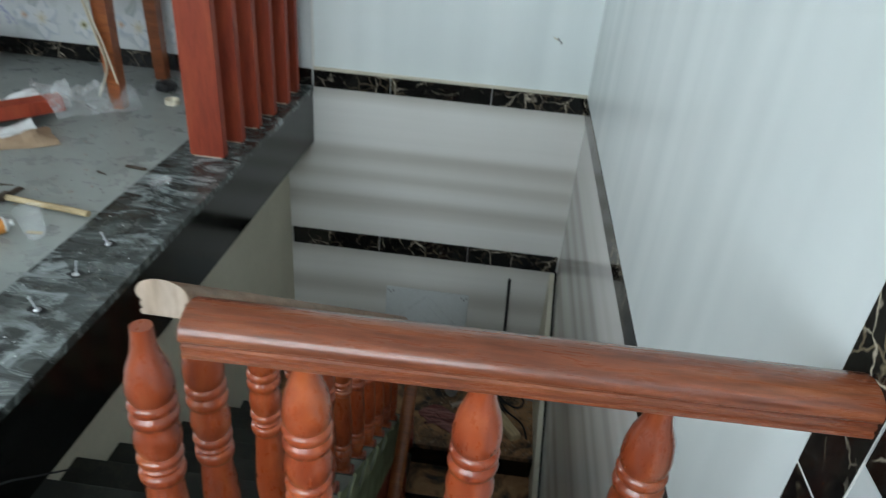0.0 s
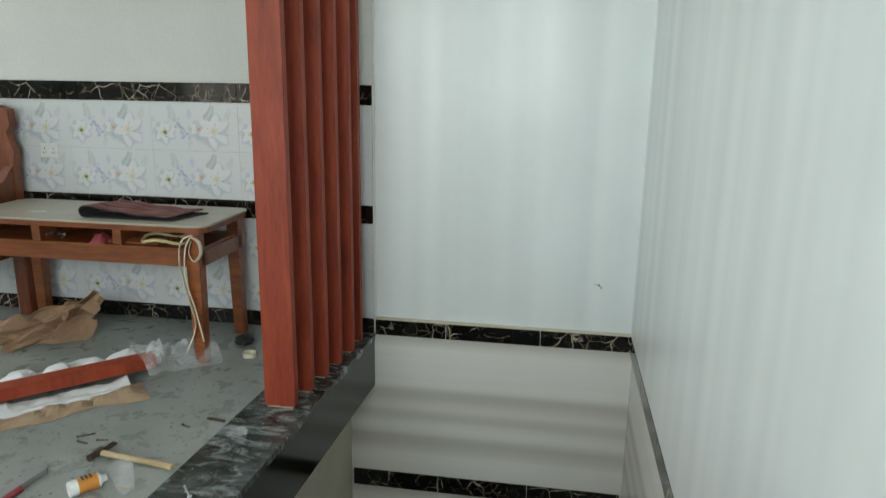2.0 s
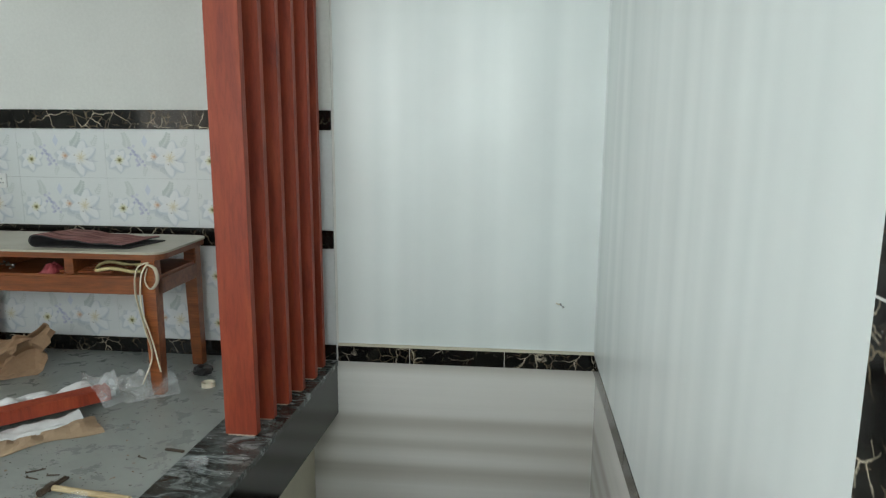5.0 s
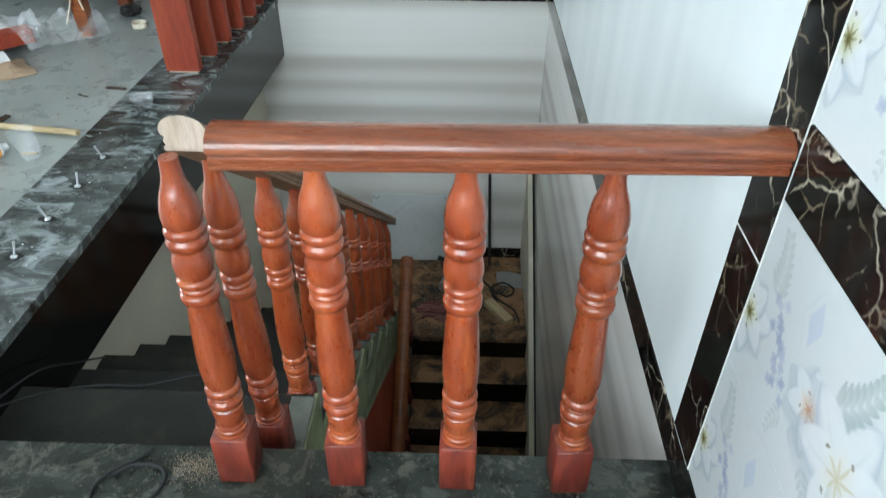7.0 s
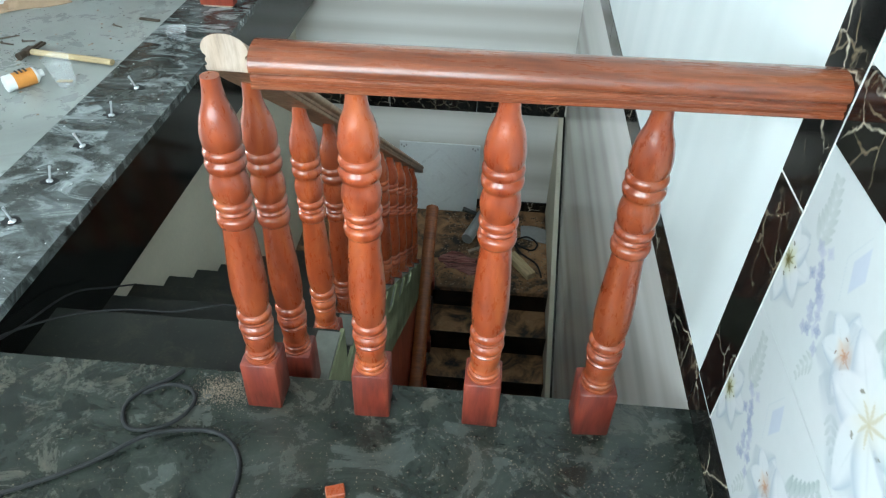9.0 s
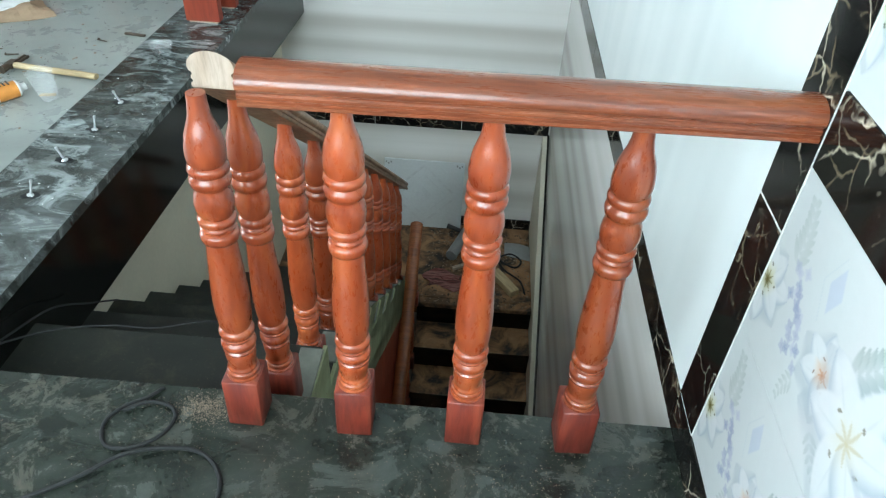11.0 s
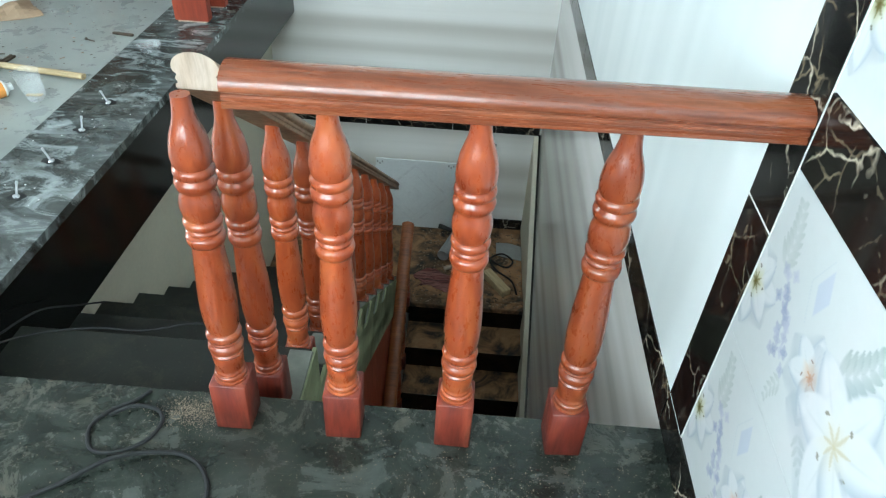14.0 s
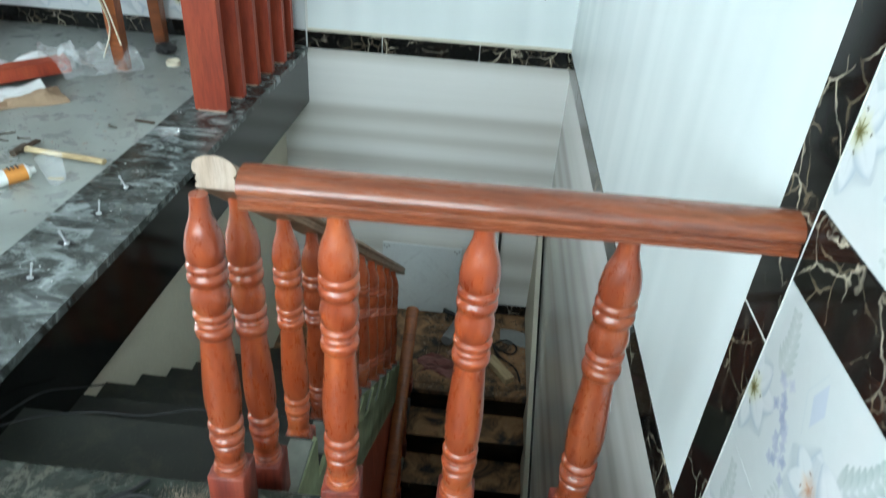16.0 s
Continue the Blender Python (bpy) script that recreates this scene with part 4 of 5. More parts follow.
def table():
    t = tagged(empty("work_table", Matrix.Translation((-2.945, 2.70, 0))), "old wooden table with a cream top and an open shelf", "table")
    L, W = 0.735, 0.275
    b = rounded_slab(-L, -W, L, W, 0.07, 0.741, 0.752)
    bmesh.ops.bevel(b, geom=[e for e in b.edges if abs(e.verts[0].co.z - e.verts[1].co.z) < 1e-6], offset=0.002, segments=2, affect="EDGES")
    part("tabletop", b, TABLE_TOP, t, "worn cream tabletop")
    part("top_edge", rounded_slab(-L + 0.006, -W + 0.006, L - 0.006, W - 0.006, 0.066, 0.712, 0.7408), TABLE_WOOD, t)
    part("shelf", box(-L + 0.06, -W + 0.04, 0.606, L - 0.06, W - 0.04, 0.620), TABLE_WOOD, t)
    for y in (-W + 0.045, W - 0.07):
        part("rail", box(-L + 0.05, y, 0.522, L - 0.05, y + 0.025, 0.606, 0.003), TABLE_WOOD, t)
    for x in (-L + 0.05, L - 0.075):
        part("rail", box(x, -W + 0.07, 0.522, x + 0.025, W - 0.07, 0.606, 0.003), TABLE_WOOD, t)
    for x in (-0.30, 0.18):
        part("divider", box(x, -W + 0.05, 0.620, x + 0.05, W - 0.05, 0.712, 0.002), TABLE_WOOD, t)
    for sx in (-1, 1):
        for sy in (-1, 1):
            bm = bmesh.new()
            rows = [(0.0, 0.031, 0.006), (0.2, 0.031, 0.003), (0.53, 0.035, 0.0), (0.712, 0.035, 0.0)]
            rings = []
            for z, h, out in rows:
                cx, cy = sx * (L - 0.085 + out), sy * (W - 0.048 + 0.6 * out)
                rings.append([bm.verts.new((cx + a * h, cy + c * h, z)) for a, c in ((-1, -1), (1, -1), (1, 1), (-1, 1))])
            for a, c in zip(rings, rings[1:]):
                for i in range(4):
                    bm.faces.new((a[i], a[(i + 1) % 4], c[(i + 1) % 4], c[i]))
            bm.faces.new(rings[0][::-1])
            bm.faces.new(rings[-1])
            bmesh.ops.bevel(bm, geom=[e for e in bm.edges if abs(e.verts[0].co.z - e.verts[1].co.z) > 0.02], offset=0.006, segments=2, affect="EDGES")
            part("leg", bm, TABLE_WOOD, t, smooth=True)
    return t


table()


def armchair():
    c = tagged(empty("carved_armchair", Matrix.Translation((-4.085, 2.74, 0))), "heavy carved dark red wooden armchair beside the table", "armchair")
    part("seat", box(-0.36, -0.27, 0.40, 0.36, 0.27, 0.46, 0.012, 2), CHAIR_WOOD, c)
    for x in (-0.33, 0.33):
        for y in (-0.24, 0.24):
            part("leg", box(x - 0.045, y - 0.045, 0.0, x + 0.045, y + 0.045, 0.40, 0.012, 2), CHAIR_WOOD, c)
    # stepped, scrolled outline of back and arms
    out = [(-0.36, 0.46), (-0.36, 1.0), (-0.40, 1.08), (-0.36, 1.12), (-0.37, 1.22), (-0.30, 1.31), (-0.12, 1.33), (0.0, 1.38), (0.12, 1.33), (0.30, 1.31), (0.37, 1.29), (0.375, 1.20), (0.345, 1.15), (0.36, 1.10), (0.385, 1.04), (0.37, 0.98), (0.36, 0.46)]
    bm = bmesh.new()
    f = [bm.verts.new((x, 0.21, z)) for x, z in out]
    g = [bm.verts.new((x, 0.27, z)) for x, z in out]
    bm.faces.new(f)
    bm.faces.new(g[::-1])
    for i in range(len(out)):
        j = (i + 1) % len(out)
        bm.faces.new((f[i], g[i], g[j], f[j]))
    part("backrest", bm, CHAIR_WOOD, c)
    part("back_panel", box(-0.26, 0.195, 0.58, 0.26, 0.209, 1.2, 0.006), CHAIR_WOOD, c)
    for x in (-0.36, 0.30):
        side = [(-0.27, 0.46), (-0.27, 0.72), (-0.30, 0.78), (-0.24, 0.83), (-0.12, 0.80), (0.02, 0.88), (0.12, 0.86), (0.208, 0.95), (0.208, 0.46)]
        bm = bmesh.new()
        f = [bm.verts.new((x, y, z)) for y, z in side]
        g = [bm.verts.new((x + 0.06, y, z)) for y, z in side]
        bm.faces.new(f)
        bm.faces.new(g[::-1])
        for i in range(len(side)):
            j = (i + 1) % len(side)
            bm.faces.new((f[i], g[i], g[j], f[j]))
        part("arm", bm, CHAIR_WOOD, c)
    return c


armchair()

cloth = tagged(empty("folded_mat", Matrix.Translation((-2.68, 2.64, 0.7525))), "brown red striped mat folded over on the table", "mat")


def folded(u, v, lift=0.0):
    # a mat doubled over: lower half, round fold at one end, upper half sinking to the free edge
    r = 0.027 - 0.004 * v
    if u < 0.42:
        x, z = 0.25 - 0.50 * u / 0.42, 0.0055
    elif u < 0.58:
        a = (u - 0.42) / 0.16 * math.pi
        x, z = -0.25 - (r + lift) * 1.25 * math.sin(a), 0.0055 + r - (r + lift) * math.cos(a)
    else:
        q = (u - 0.58) / 0.42
        x, z = -0.25 + 0.47 * q, 0.0055 + lift + 2 * r * max(0.0, 1 - q) ** 1.5 + 0.012 * q + 0.003 * math.sin(17 * q + 4 * v)
    return (x + 0.07 * v, -0.14 + 0.26 * v, z)


part("felt_backing", sheet(lambda u, v: folded(u, v), 60, 8, 0.006), DARK_FELT, cloth, "dark felt underside", True)
part("pattern_face", sheet(lambda u, v: folded(0.56 + 0.44 * u, 0.01 + 0.98 * v, 0.0075), 36, 8, 0.002), CLOTH, cloth, "brown red striped face", True)

strap = tagged(empty("hanging_strap", Matrix.Translation((-2.29, 2.452, 0.67))), "knotted cream fabric strap hanging from the table leg", "strap")
part("strap_band", tube([(0.0, -0.01, 0.03), (-0.05, -0.03, 0.0), (-0.065, -0.035, -0.12), (-0.03, -0.035, -0.30), (0.0, -0.035, -0.45), (-0.06, -0.035, -0.60)], 0.017, 8, 8, None, 0.25), STRAP, strap, "", True)
part("strap_band", tube([(0.0, -0.01, 0.03), (-0.03, -0.035, -0.04), (-0.035, -0.04, -0.2), (0.01, -0.045, -0.36), (0.045, -0.045, -0.53)], 0.014, 8, 8, None, 0.25), STRAP, strap, "", True)
part("strap_loop", tube([(0.0, -0.015, 0.02), (0.045, -0.03, 0.0), (0.055, -0.035, -0.06), (0.02, -0.04, -0.10), (-0.01, -0.035, -0.06), (0.0, -0.025, 0.0)], 0.012, 8, 8, None, 0.3), STRAP, strap, "", True)
bm = tube([(0.22 * math.cos(a) * 0.6, 0.10 * math.sin(a), 0.02 + 0.012 * math.sin(3 * a)) for a in [k * 0.42 for k in range(16)]], 0.009, 8, 5)
ob = link("yellow_cord", bm, YELLOW_ROPE, None, True)
ob.location = (-2.50, 2.56, 0.628)
tagged(ob, "coil of pale yellow cord on the table shelf", "cord")
rnd = random.Random(7)
bits = tagged(empty("metal_fittings", Matrix.Translation((-3.18, 2.56, 0.621))), "loose steel screws and fittings on the table shelf", "fittings")
for k in range(22):
    p = (rnd.uniform(-0.09, 0.09), rnd.uniform(-0.03, 0.05), 0.006 + rnd.uniform(0, 0.022))
    a = rnd.uniform(0, 6.28)
    part("fitting", cyl(p, (p[0] + 0.03 * math.cos(a), p[1] + 0.03 * math.sin(a), p[2] + rnd.uniform(-0.004, 0.012)), 0.006, 0.004, 8), STEEL if k % 3 else DARK_STEEL, bits)
ob = link("paper_scrap", sheet(lambda u, v: (0.10 * u - 0.02 * v, 0.03 * v, 0.002 + 0.006 * u * u), 6, 2, 0.0008), FOAM)
ob.location = (-3.32, 2.57, 0.7525)
tagged(ob, "small white paper scrap on the table", "paper scrap")

bun = tagged(empty("slat_bundle", Matrix.Translation((-2.70, 2.60, 0.6205))), "bundle of thin dark wooden slats on the table shelf", "slats")
for k in range(6):
    part("slat", box(-0.16 + 0.012 * k, -0.09 + 0.03 * k, 0.0, 0.17 + 0.012 * k, -0.068 + 0.03 * k, 0.012 + 0.004 * (k % 3), 0.002), CHAIR_WOOD, bun)
ob = link("red_pouch", sheet(lambda u, v: (-2.86 + 0.09 * (u - 0.5), 2.52 + 0.11 * (v - 0.5), 0.6215 + 0.055 * math.sin(math.pi * u) ** 0.6 * math.sin(math.pi * v) ** 0.6 * (0.8 + 0.4 * noise.noise((5 * u, 5 * v, 1)))), 14, 14, 0.002), RED_PLASTIC, None, True)
tagged(ob, "small crumpled red pouch on the table shelf", "pouch")

# bundle of wrapped rail, film, foam and cardboard on the floor
ang = math.atan2(0.415, 0.405)


def along(s, w, z=0.0):
    return (-2.545 + math.cos(ang) * s - math.sin(ang) * w, 2.185 + math.sin(ang) * s + math.cos(ang) * w, z)


bm, fa, fb = extrude_profile([(-0.046, 0.0), (0.046, 0.0), (0.046, 0.062), (-0.046, 0.062)], along(-1.5, 0, 0.030), along(0.13, 0, 0.045))
bmesh.ops.bevel(bm, geom=bm.edges[:], offset=0.003, segments=2, affect="EDGES")
ob = link("spare_post", bm, SCREEN_WOOD, None, True)
tagged(ob, "new square red-brown wooden post lying in its packing", "post")


def lumpy(s0, s1, w0, w1, h, freq, seed, base=0.004, edge_noise=0.03, lay=None):
    def fn(u, v):
        s, w = s0 + (s1 - s0) * u, w0 + (w1 - w0) * v
        e = noise.noise((s * 5 + seed, w * 5, seed)) * edge_noise
        w += e * (2 * v - 1)
        s += noise.noise((w * 6, seed, s * 2)) * edge_noise
        z = base + h * (abs(noise.noise((s * freq, w * freq, seed))) ** 0.8 * 1.2 + 0.35 * abs(noise.noise((s * freq * 2.7, w * freq * 2.7, seed + 5)))) * math.sin(math.pi * min(1, max(0, v))) ** 0.5
        if lay:
            z += lay(s, w)
        return along(s, w, z)
    return fn


ob = link("foam_wrap", sheet(lumpy(-1.5, 0.16, 0.03, 0.25, 0.085, 7, 1.5, 0.03, 0.03), 90, 16, 0.003), FOAM, None, True)
tagged(ob, "crumpled white foam wrapping beside the spare post", "foam wrap")
ob = link("foam_sheet", sheet(lumpy(-1.0, -0.02, -0.17, -0.03, 0.05, 8, 3.1, 0.012, 0.03), 50, 10, 0.003), FOAM, None, True)
tagged(ob, "torn white foam sheet on the floor", "foam sheet")
ob = link("plastic_film", sheet(lumpy(0.06, 0.42, -0.12, 0.26, 0.10, 8, 6.3, 0.03, 0.05, lambda s, w: 0.085 * math.exp(-(w / 0.08) ** 2) if s < 0.17 else 0.0), 44, 26, 0.0), CLEAR_FILM, None, True)
tagged(ob, "clear crinkled plastic film around the post end", "plastic film")
ob = link("cardboard_sheet", sheet(lumpy(-1.3, 0.02, -0.28, -0.12, 0.035, 9, 8.4, 0.004, 0.06), 60, 12, 0.004), TAN_BOX)
tagged(ob, "torn flat brown cardboard on the floor", "cardboard")


def crumple(u, v):
    x = -3.62 + 0.52 * u + 0.08 * v
    y = 2.36 + 0.36 * u + 0.02 * math.sin(6 * v)
    z = 0.004 + v * (0.17 + 0.14 * u) * (0.75 + 0.5 * abs(noise.noise((u * 5, 3, 1)))) + 0.01 * math.sin(11 * u)
    return (x + 0.06 * noise.noise((u * 4, v * 3, 2)), y + 0.10 * (1 - v) * (-1) + 0.13 * noise.noise((u * 6, v * 4, 9)), z)


ob = link("crumpled_cardboard", sheet(crumple, 24, 9, 0.004), CARDBOARD)
tagged(ob, "crumpled brown packing cardboard standing up on the floor", "cardboard")

ham = tagged(empty("hammer", turned(Matrix.Identity(4), -2.21, 1.485, 0.0, -8)), "claw hammer with a pale wooden handle on the floor", "hammer")
part("handle", tube([(0.0, 0, 0.016), (0.12, 0.0, 0.016), (0.24, 0.003, 0.015), (0.345, 0, 0.016)], 0.0145, 10, 6, None, 0.75), PINE, ham, "pale wooden handle", True)
bm = cyl((-0.005, -0.055, 0.018), (-0.005, -0.02, 0.018), 0.0145, 0.0125, 14)
box(-0.018, -0.022, 0.006, 0.010, 0.022, 0.030, 0.003, bm=bm)
box(-0.016, 0.02, 0.010, -0.006, 0.085, 0.020, 0.002, bm=bm)
box(0.0, 0.02, 0.010, 0.009, 0.083, 0.020, 0.002, bm=bm)
part("head", bm, DARK_STEEL, ham, "rusty steel claw head")

cup = tagged(empty("plastic_cup", turned(Matrix.Identity(4), -1.965, 1.285, 0.0, 0)), "clear disposable plastic cup with a stick in it", "cup")
cup.rotation_euler = (radians(6), radians(-4), 0)
cup.scale = (1.15, 1.15, 1.15)
bm = bmesh.new()
rings = []
for r, z in ((0.0, 0.003), (0.026, 0.003), (0.028, 0.006), (0.033, 0.05), (0.037, 0.088), (0.040, 0.092), (0.0395, 0.094)):
    rings.append([bm.verts.new((r * math.cos(6.2832 * i / 24), r * math.sin(6.2832 * i / 24), z)) for i in range(24)] if r else None)
for a, c in zip(rings[1:], rings[2:]):
    for i in range(24):
        bm.faces.new((a[i], a[(i + 1) % 24], c[(i + 1) % 24], c[i]))
bm.faces.new(rings[1][::-1])
part("cup_wall", bm, CUP_PLASTIC, cup, "", True)
part("stirring_stick", box(-0.03, -0.006, 0.01, 0.02, 0.006, 0.014, 0.001), PINE, cup)
ob = link("flat_plastic_cup", lathe([(0.034, 0.0), (0.037, 0.003), (0.045, 0.026), (0.047, 0.028)], 24), CUP_PLASTIC, None, True)
ob.location = (-1.738, 1.723, 0.001)
tagged(ob, "shallow clear plastic cup on the stone border", "cup")

bot = tagged(empty("glue_bottle", turned(Matrix.Identity(4), -2.14, 1.205, 0.029, 52)), "small white glue bottle with an orange label lying down", "bottle")
L0 = [(0.0275, 0.0), (0.029, 0.004), (0.029, 0.024)]
roty = Euler((0, radians(90), 0)).to_matrix().to_4x4()


def lying(profile, material, name, label=""):
    bm = lathe(profile, 24)
    bmesh.ops.transform(bm, matrix=roty, verts=bm.verts)
    return part(name, bm, material, bot, label, True)


lying(L0 + [(0.029, 0.03)], WHITE_PLASTIC, "bottle_base")
lying([(0.0292, 0.03), (0.0292, 0.098)], ORANGE, "label", "orange printed label")
lying([(0.029, 0.098), (0.028, 0.104), (0.016, 0.114), (0.013, 0.118), (0.013, 0.130)], WHITE_PLASTIC, "shoulder")
for k in range(3):
    bm = box(0.045 + 0.014 * k, -0.016, 0.0285, 0.051 + 0.014 * k, 0.016, 0.0305)
    part("label_bar", bm, BLACK_PLASTIC, bot)
ob = link("bottle_cap", lathe([(0.015, 0.0), (0.016, 0.002), (0.0155, 0.018), (0.013, 0.02)], 18), BLACK_PLASTIC, None, True)
ob.location = (-2.20, 1.10, 0.0)
tagged(ob, "small black bottle cap on the floor", "cap")

bar = tagged(empty("spirit_level", turned(Matrix.Identity(4), -2.375, 1.13, 0.0, 84)), "grey metal bar with a dark red grip lying on the floor", "tool")
part("bar", box(-0.32, -0.024, 0.0, 0.21, 0.024, 0.022, 0.003, 2), GREY_PLASTIC, bar)
part("grip", tube([(-0.34, -0.045, 0.015), (-0.2, -0.05, 0.016), (-0.04, -0.042, 0.014), (0.08, -0.03, 0.012)], 0.013, 10, 6), RED_PLASTIC, bar, "dark red grip", True)
ob = link("chisel", box(-0.045, -0.007, 0.0, 0.045, 0.007, 0.009, 0.003, 2), DARK_STEEL)
ob.matrix_world = turned(Matrix.Identity(4), -1.90, 1.85, 0.001, -8)
tagged(ob, "dark steel chisel on the floor", "chisel")
bm = bmesh.new()
rings = [[bm.verts.new((r * math.cos(6.2832 * i / 28), r * math.sin(6.2832 * i / 28), z)) for i in range(28)] for r, z in ((0.032, 0.0), (0.036, 0.0), (0.036, 0.024), (0.032, 0.024))]
for a, c in zip(rings, rings[1:] + rings[:1]):
    for i in range(28):
        bm.faces.new((a[i], a[(i + 1) % 28], c[(i + 1) % 28], c[i]))
ob = link("tape_ring", bm, STRAP, None, True)
ob.location = (-2.079, 2.583, 0.0)
tagged(ob, "empty cream tape ring standing flat on the floor", "tape ring")


def wad(u, v):
    a, h = 6.2832 * u, v * math.pi
    k = 1 + 0.45 * noise.noise((3 * math.cos(a) * math.sin(h), 3 * math.sin(a) * math.sin(h), 3 * math.cos(h)))
    return (-2.18 + 0.055 * k * math.sin(h) * math.cos(a), 2.74 + 0.045 * k * math.sin(h) * math.sin(a), 0.030 - 0.030 * math.cos(h) * min(1.0, k))


ob = link("plastic_wad", sheet(wad, 22, 12), BLACK_PLASTIC, None, True)
tagged(ob, "crumpled dark grey plastic wad beside the table leg", "plastic wad")
for x, y, deg, ln in ((-2.40, 1.60, 35, 0.07), (-2.37, 1.565, -10, 0.05), (-2.30, 1.59, 12, 0.045), (-2.02, 1.78, -20, 0.04)):
    b = cyl((0, 0, 0.004), (ln, 0, 0.004), 0.0032, 0.0026, 8)
    cyl((-0.003, 0, 0.006), (0.0, 0, 0.0055), 0.0058, 0.0055, 10, b)
    ob = link("loose_screw", b, DARK_STEEL, None, True)
    ob.matrix_world = turned(Matrix.Identity(4), x, y, 0.0, deg)
    tagged(ob, "dark steel screw lying on the dusty floor", "screw", "loose screws on the floor")

for k, (dx, lean) in enumerate(((0.0, 14), (-0.004, -10), (-0.010, 12), (-0.016, -14), (-0.020, 6), (-0.024, 12), (-0.028, -8))):
    y = 1.285 - 0.19 * k
    bm = cyl((0, 0, 0), (0, 0, 0.052), 0.0032, 0.0032, 8)
    cyl((0, 0, 0.044), (0, 0, 0.052), 0.0042, 0.0042, 8, bm)
    lathe([(0.010, 0.0), (0.011, 0.003), (0.005, 0.006)], 10, bm)
    ob = link("anchor_screw", bm, SCREW)
    ob.matrix_world = Matrix.Translation((-1.715 + dx, y, 0.001)) @ Euler((radians(lean * 0.6), radians(-lean), 0)).to_matrix().to_4x4()
    tagged(ob, "bright anchor screw standing in the stone border", "screw", "anchor screws along the border")
    bmk = bmesh.new()
    rr = random.Random(20 + k)
    pts = [(math.cos(a) * rr.uniform(0.016, 0.034), math.sin(a) * rr.uniform(0.012, 0.026)) for a in [j * 0.52 for j in range(12)]]
    prism(pts, 0.0, 0.0012, bmk)
    o2 = link("glue_spot", bmk, DARK_RUBBER)
    o2.location = (-1.715 + dx - 0.004, y + 0.003, 0.0012)
    tagged(o2, "dark glue spot round an anchor screw", "glue spot", "glue spots along the border")


def scatter(name, label, count, area_fn, size, material, seed, flat=0.4):
    rr = random.Random(seed)
    verts, faces = [], []
    for _ in range(count):
        x, y, z = area_fn(rr)
        s = size * rr.uniform(0.4, 1.6)
        a = rr.uniform(0, 6.28)
        h = s * flat * rr.uniform(0.5, 1.5)
        n0 = len(verts)
        for i in range(4):
            t = a + i * 1.5708 + rr.uniform(-0.4, 0.4)
            d = s * (1.0 if i % 2 else rr.uniform(0.4, 1.0))
            verts.append((x + d * math.cos(t), y + d * math.sin(t), z))
        verts.append((x, y, z + h))
        faces += [(n0, n0 + 1, n0 + 4), (n0 + 1, n0 + 2, n0 + 4), (n0 + 2, n0 + 3, n0 + 4), (n0 + 3, n0, n0 + 4), (n0 + 3, n0 + 2, n0 + 1, n0)]
    me = bpy.data.meshes.new(name)
    me.from_pydata(verts, [], faces)
    me.materials.append(material)
    return tagged(new(name, me), label, "", "", "stuff")


scatter("floor_crumbs", "dark dirt crumbs scattered over the hall floor", 300, lambda r: (r.triangular(-3.4, -1.85, -2.1), r.triangular(0.7, 2.9, 1.6), 0.0005), 0.004, DIRT, 3)
scatter("floor_shavings", "wood shavings scattered on the hall floor", 60, lambda r: (r.triangular(-2.6, -1.9, -2.15), r.triangular(0.9, 2.7, 1.4), 0.0005), 0.006, CHIP, 5)
scatter("border_crumbs", "plaster crumbs on the stone border", 110, lambda r: (r.uniform(-1.88, -1.58), r.uniform(0.2, 3.0), 0.0015), 0.003, FOAM, 6)
scatter("landing_crumbs", "pale wood crumbs on the dark landing", 420, lambda r: (r.uniform(-1.5, -0.05), r.triangular(-0.5, 0.08, 0.0), 0.0005), 0.0013, DUST_CHIP, 8)
scatter("sawdust_heap", "little heap of sawdust beside the baluster", 2200, lambda r: (lambda g, h: (-0.985 + g, 0.03 + h, 0.0005 + 0.006 * math.exp(-(g * g + h * h) / 0.0012)))(r.gauss(0, 0.035), r.gauss(0, 0.02)), 0.0009, DUST_CHIP, 9)
scatter("landing_grit", "pale dusty grit on the landing", 300, lambda r: (r.uniform(-1.1, -0.05), r.gauss(-0.08, 0.06), 0.0005), 0.0010, DUST_CHIP, 10)

scatter("landing_dust", "pale plaster dust and crumbs round the baluster feet", 700, lambda r: (r.triangular(-0.9, -0.04, -0.25), r.gauss(-0.10, 0.09), 0.0005), 0.0012, DUST_CHIP, 15)
ob = link("cable_loop", tube([(-1.09, 0.075, 0.006), (-1.115, 0.045, 0.006), (-1.155, 0.015, 0.006), (-1.176, -0.03, 0.006), (-1.15, -0.078, 0.006), (-1.095, -0.078, 0.008), (-1.05, -0.045, 0.008), (-1.038, 0.0, 0.008), (-1.062, 0.028, 0.008), (-1.11, 0.03, 0.010), (-1.15, 0.005, 0.007)], 0.0042, 8, 8), DARK_RUBBER, None, True)
tagged(ob, "black rubber cable lying in a loop on the landing", "cable")
ob = link("cable", tube([(-1.50, -0.32, 0.005), (-1.32, -0.24, 0.005), (-1.19, -0.165, 0.005), (-1.10, -0.098, 0.014), (-1.02, -0.072, 0.007), (-0.96, -0.075, 0.005), (-0.915, -0.11, 0.005), (-0.895, -0.17, 0.005), (-0.90, -0.30, 0.005)], 0.0045, 8, 8), DARK_RUBBER, None, True)
tagged(ob, "black rubber cable snaking over the landing", "cable")
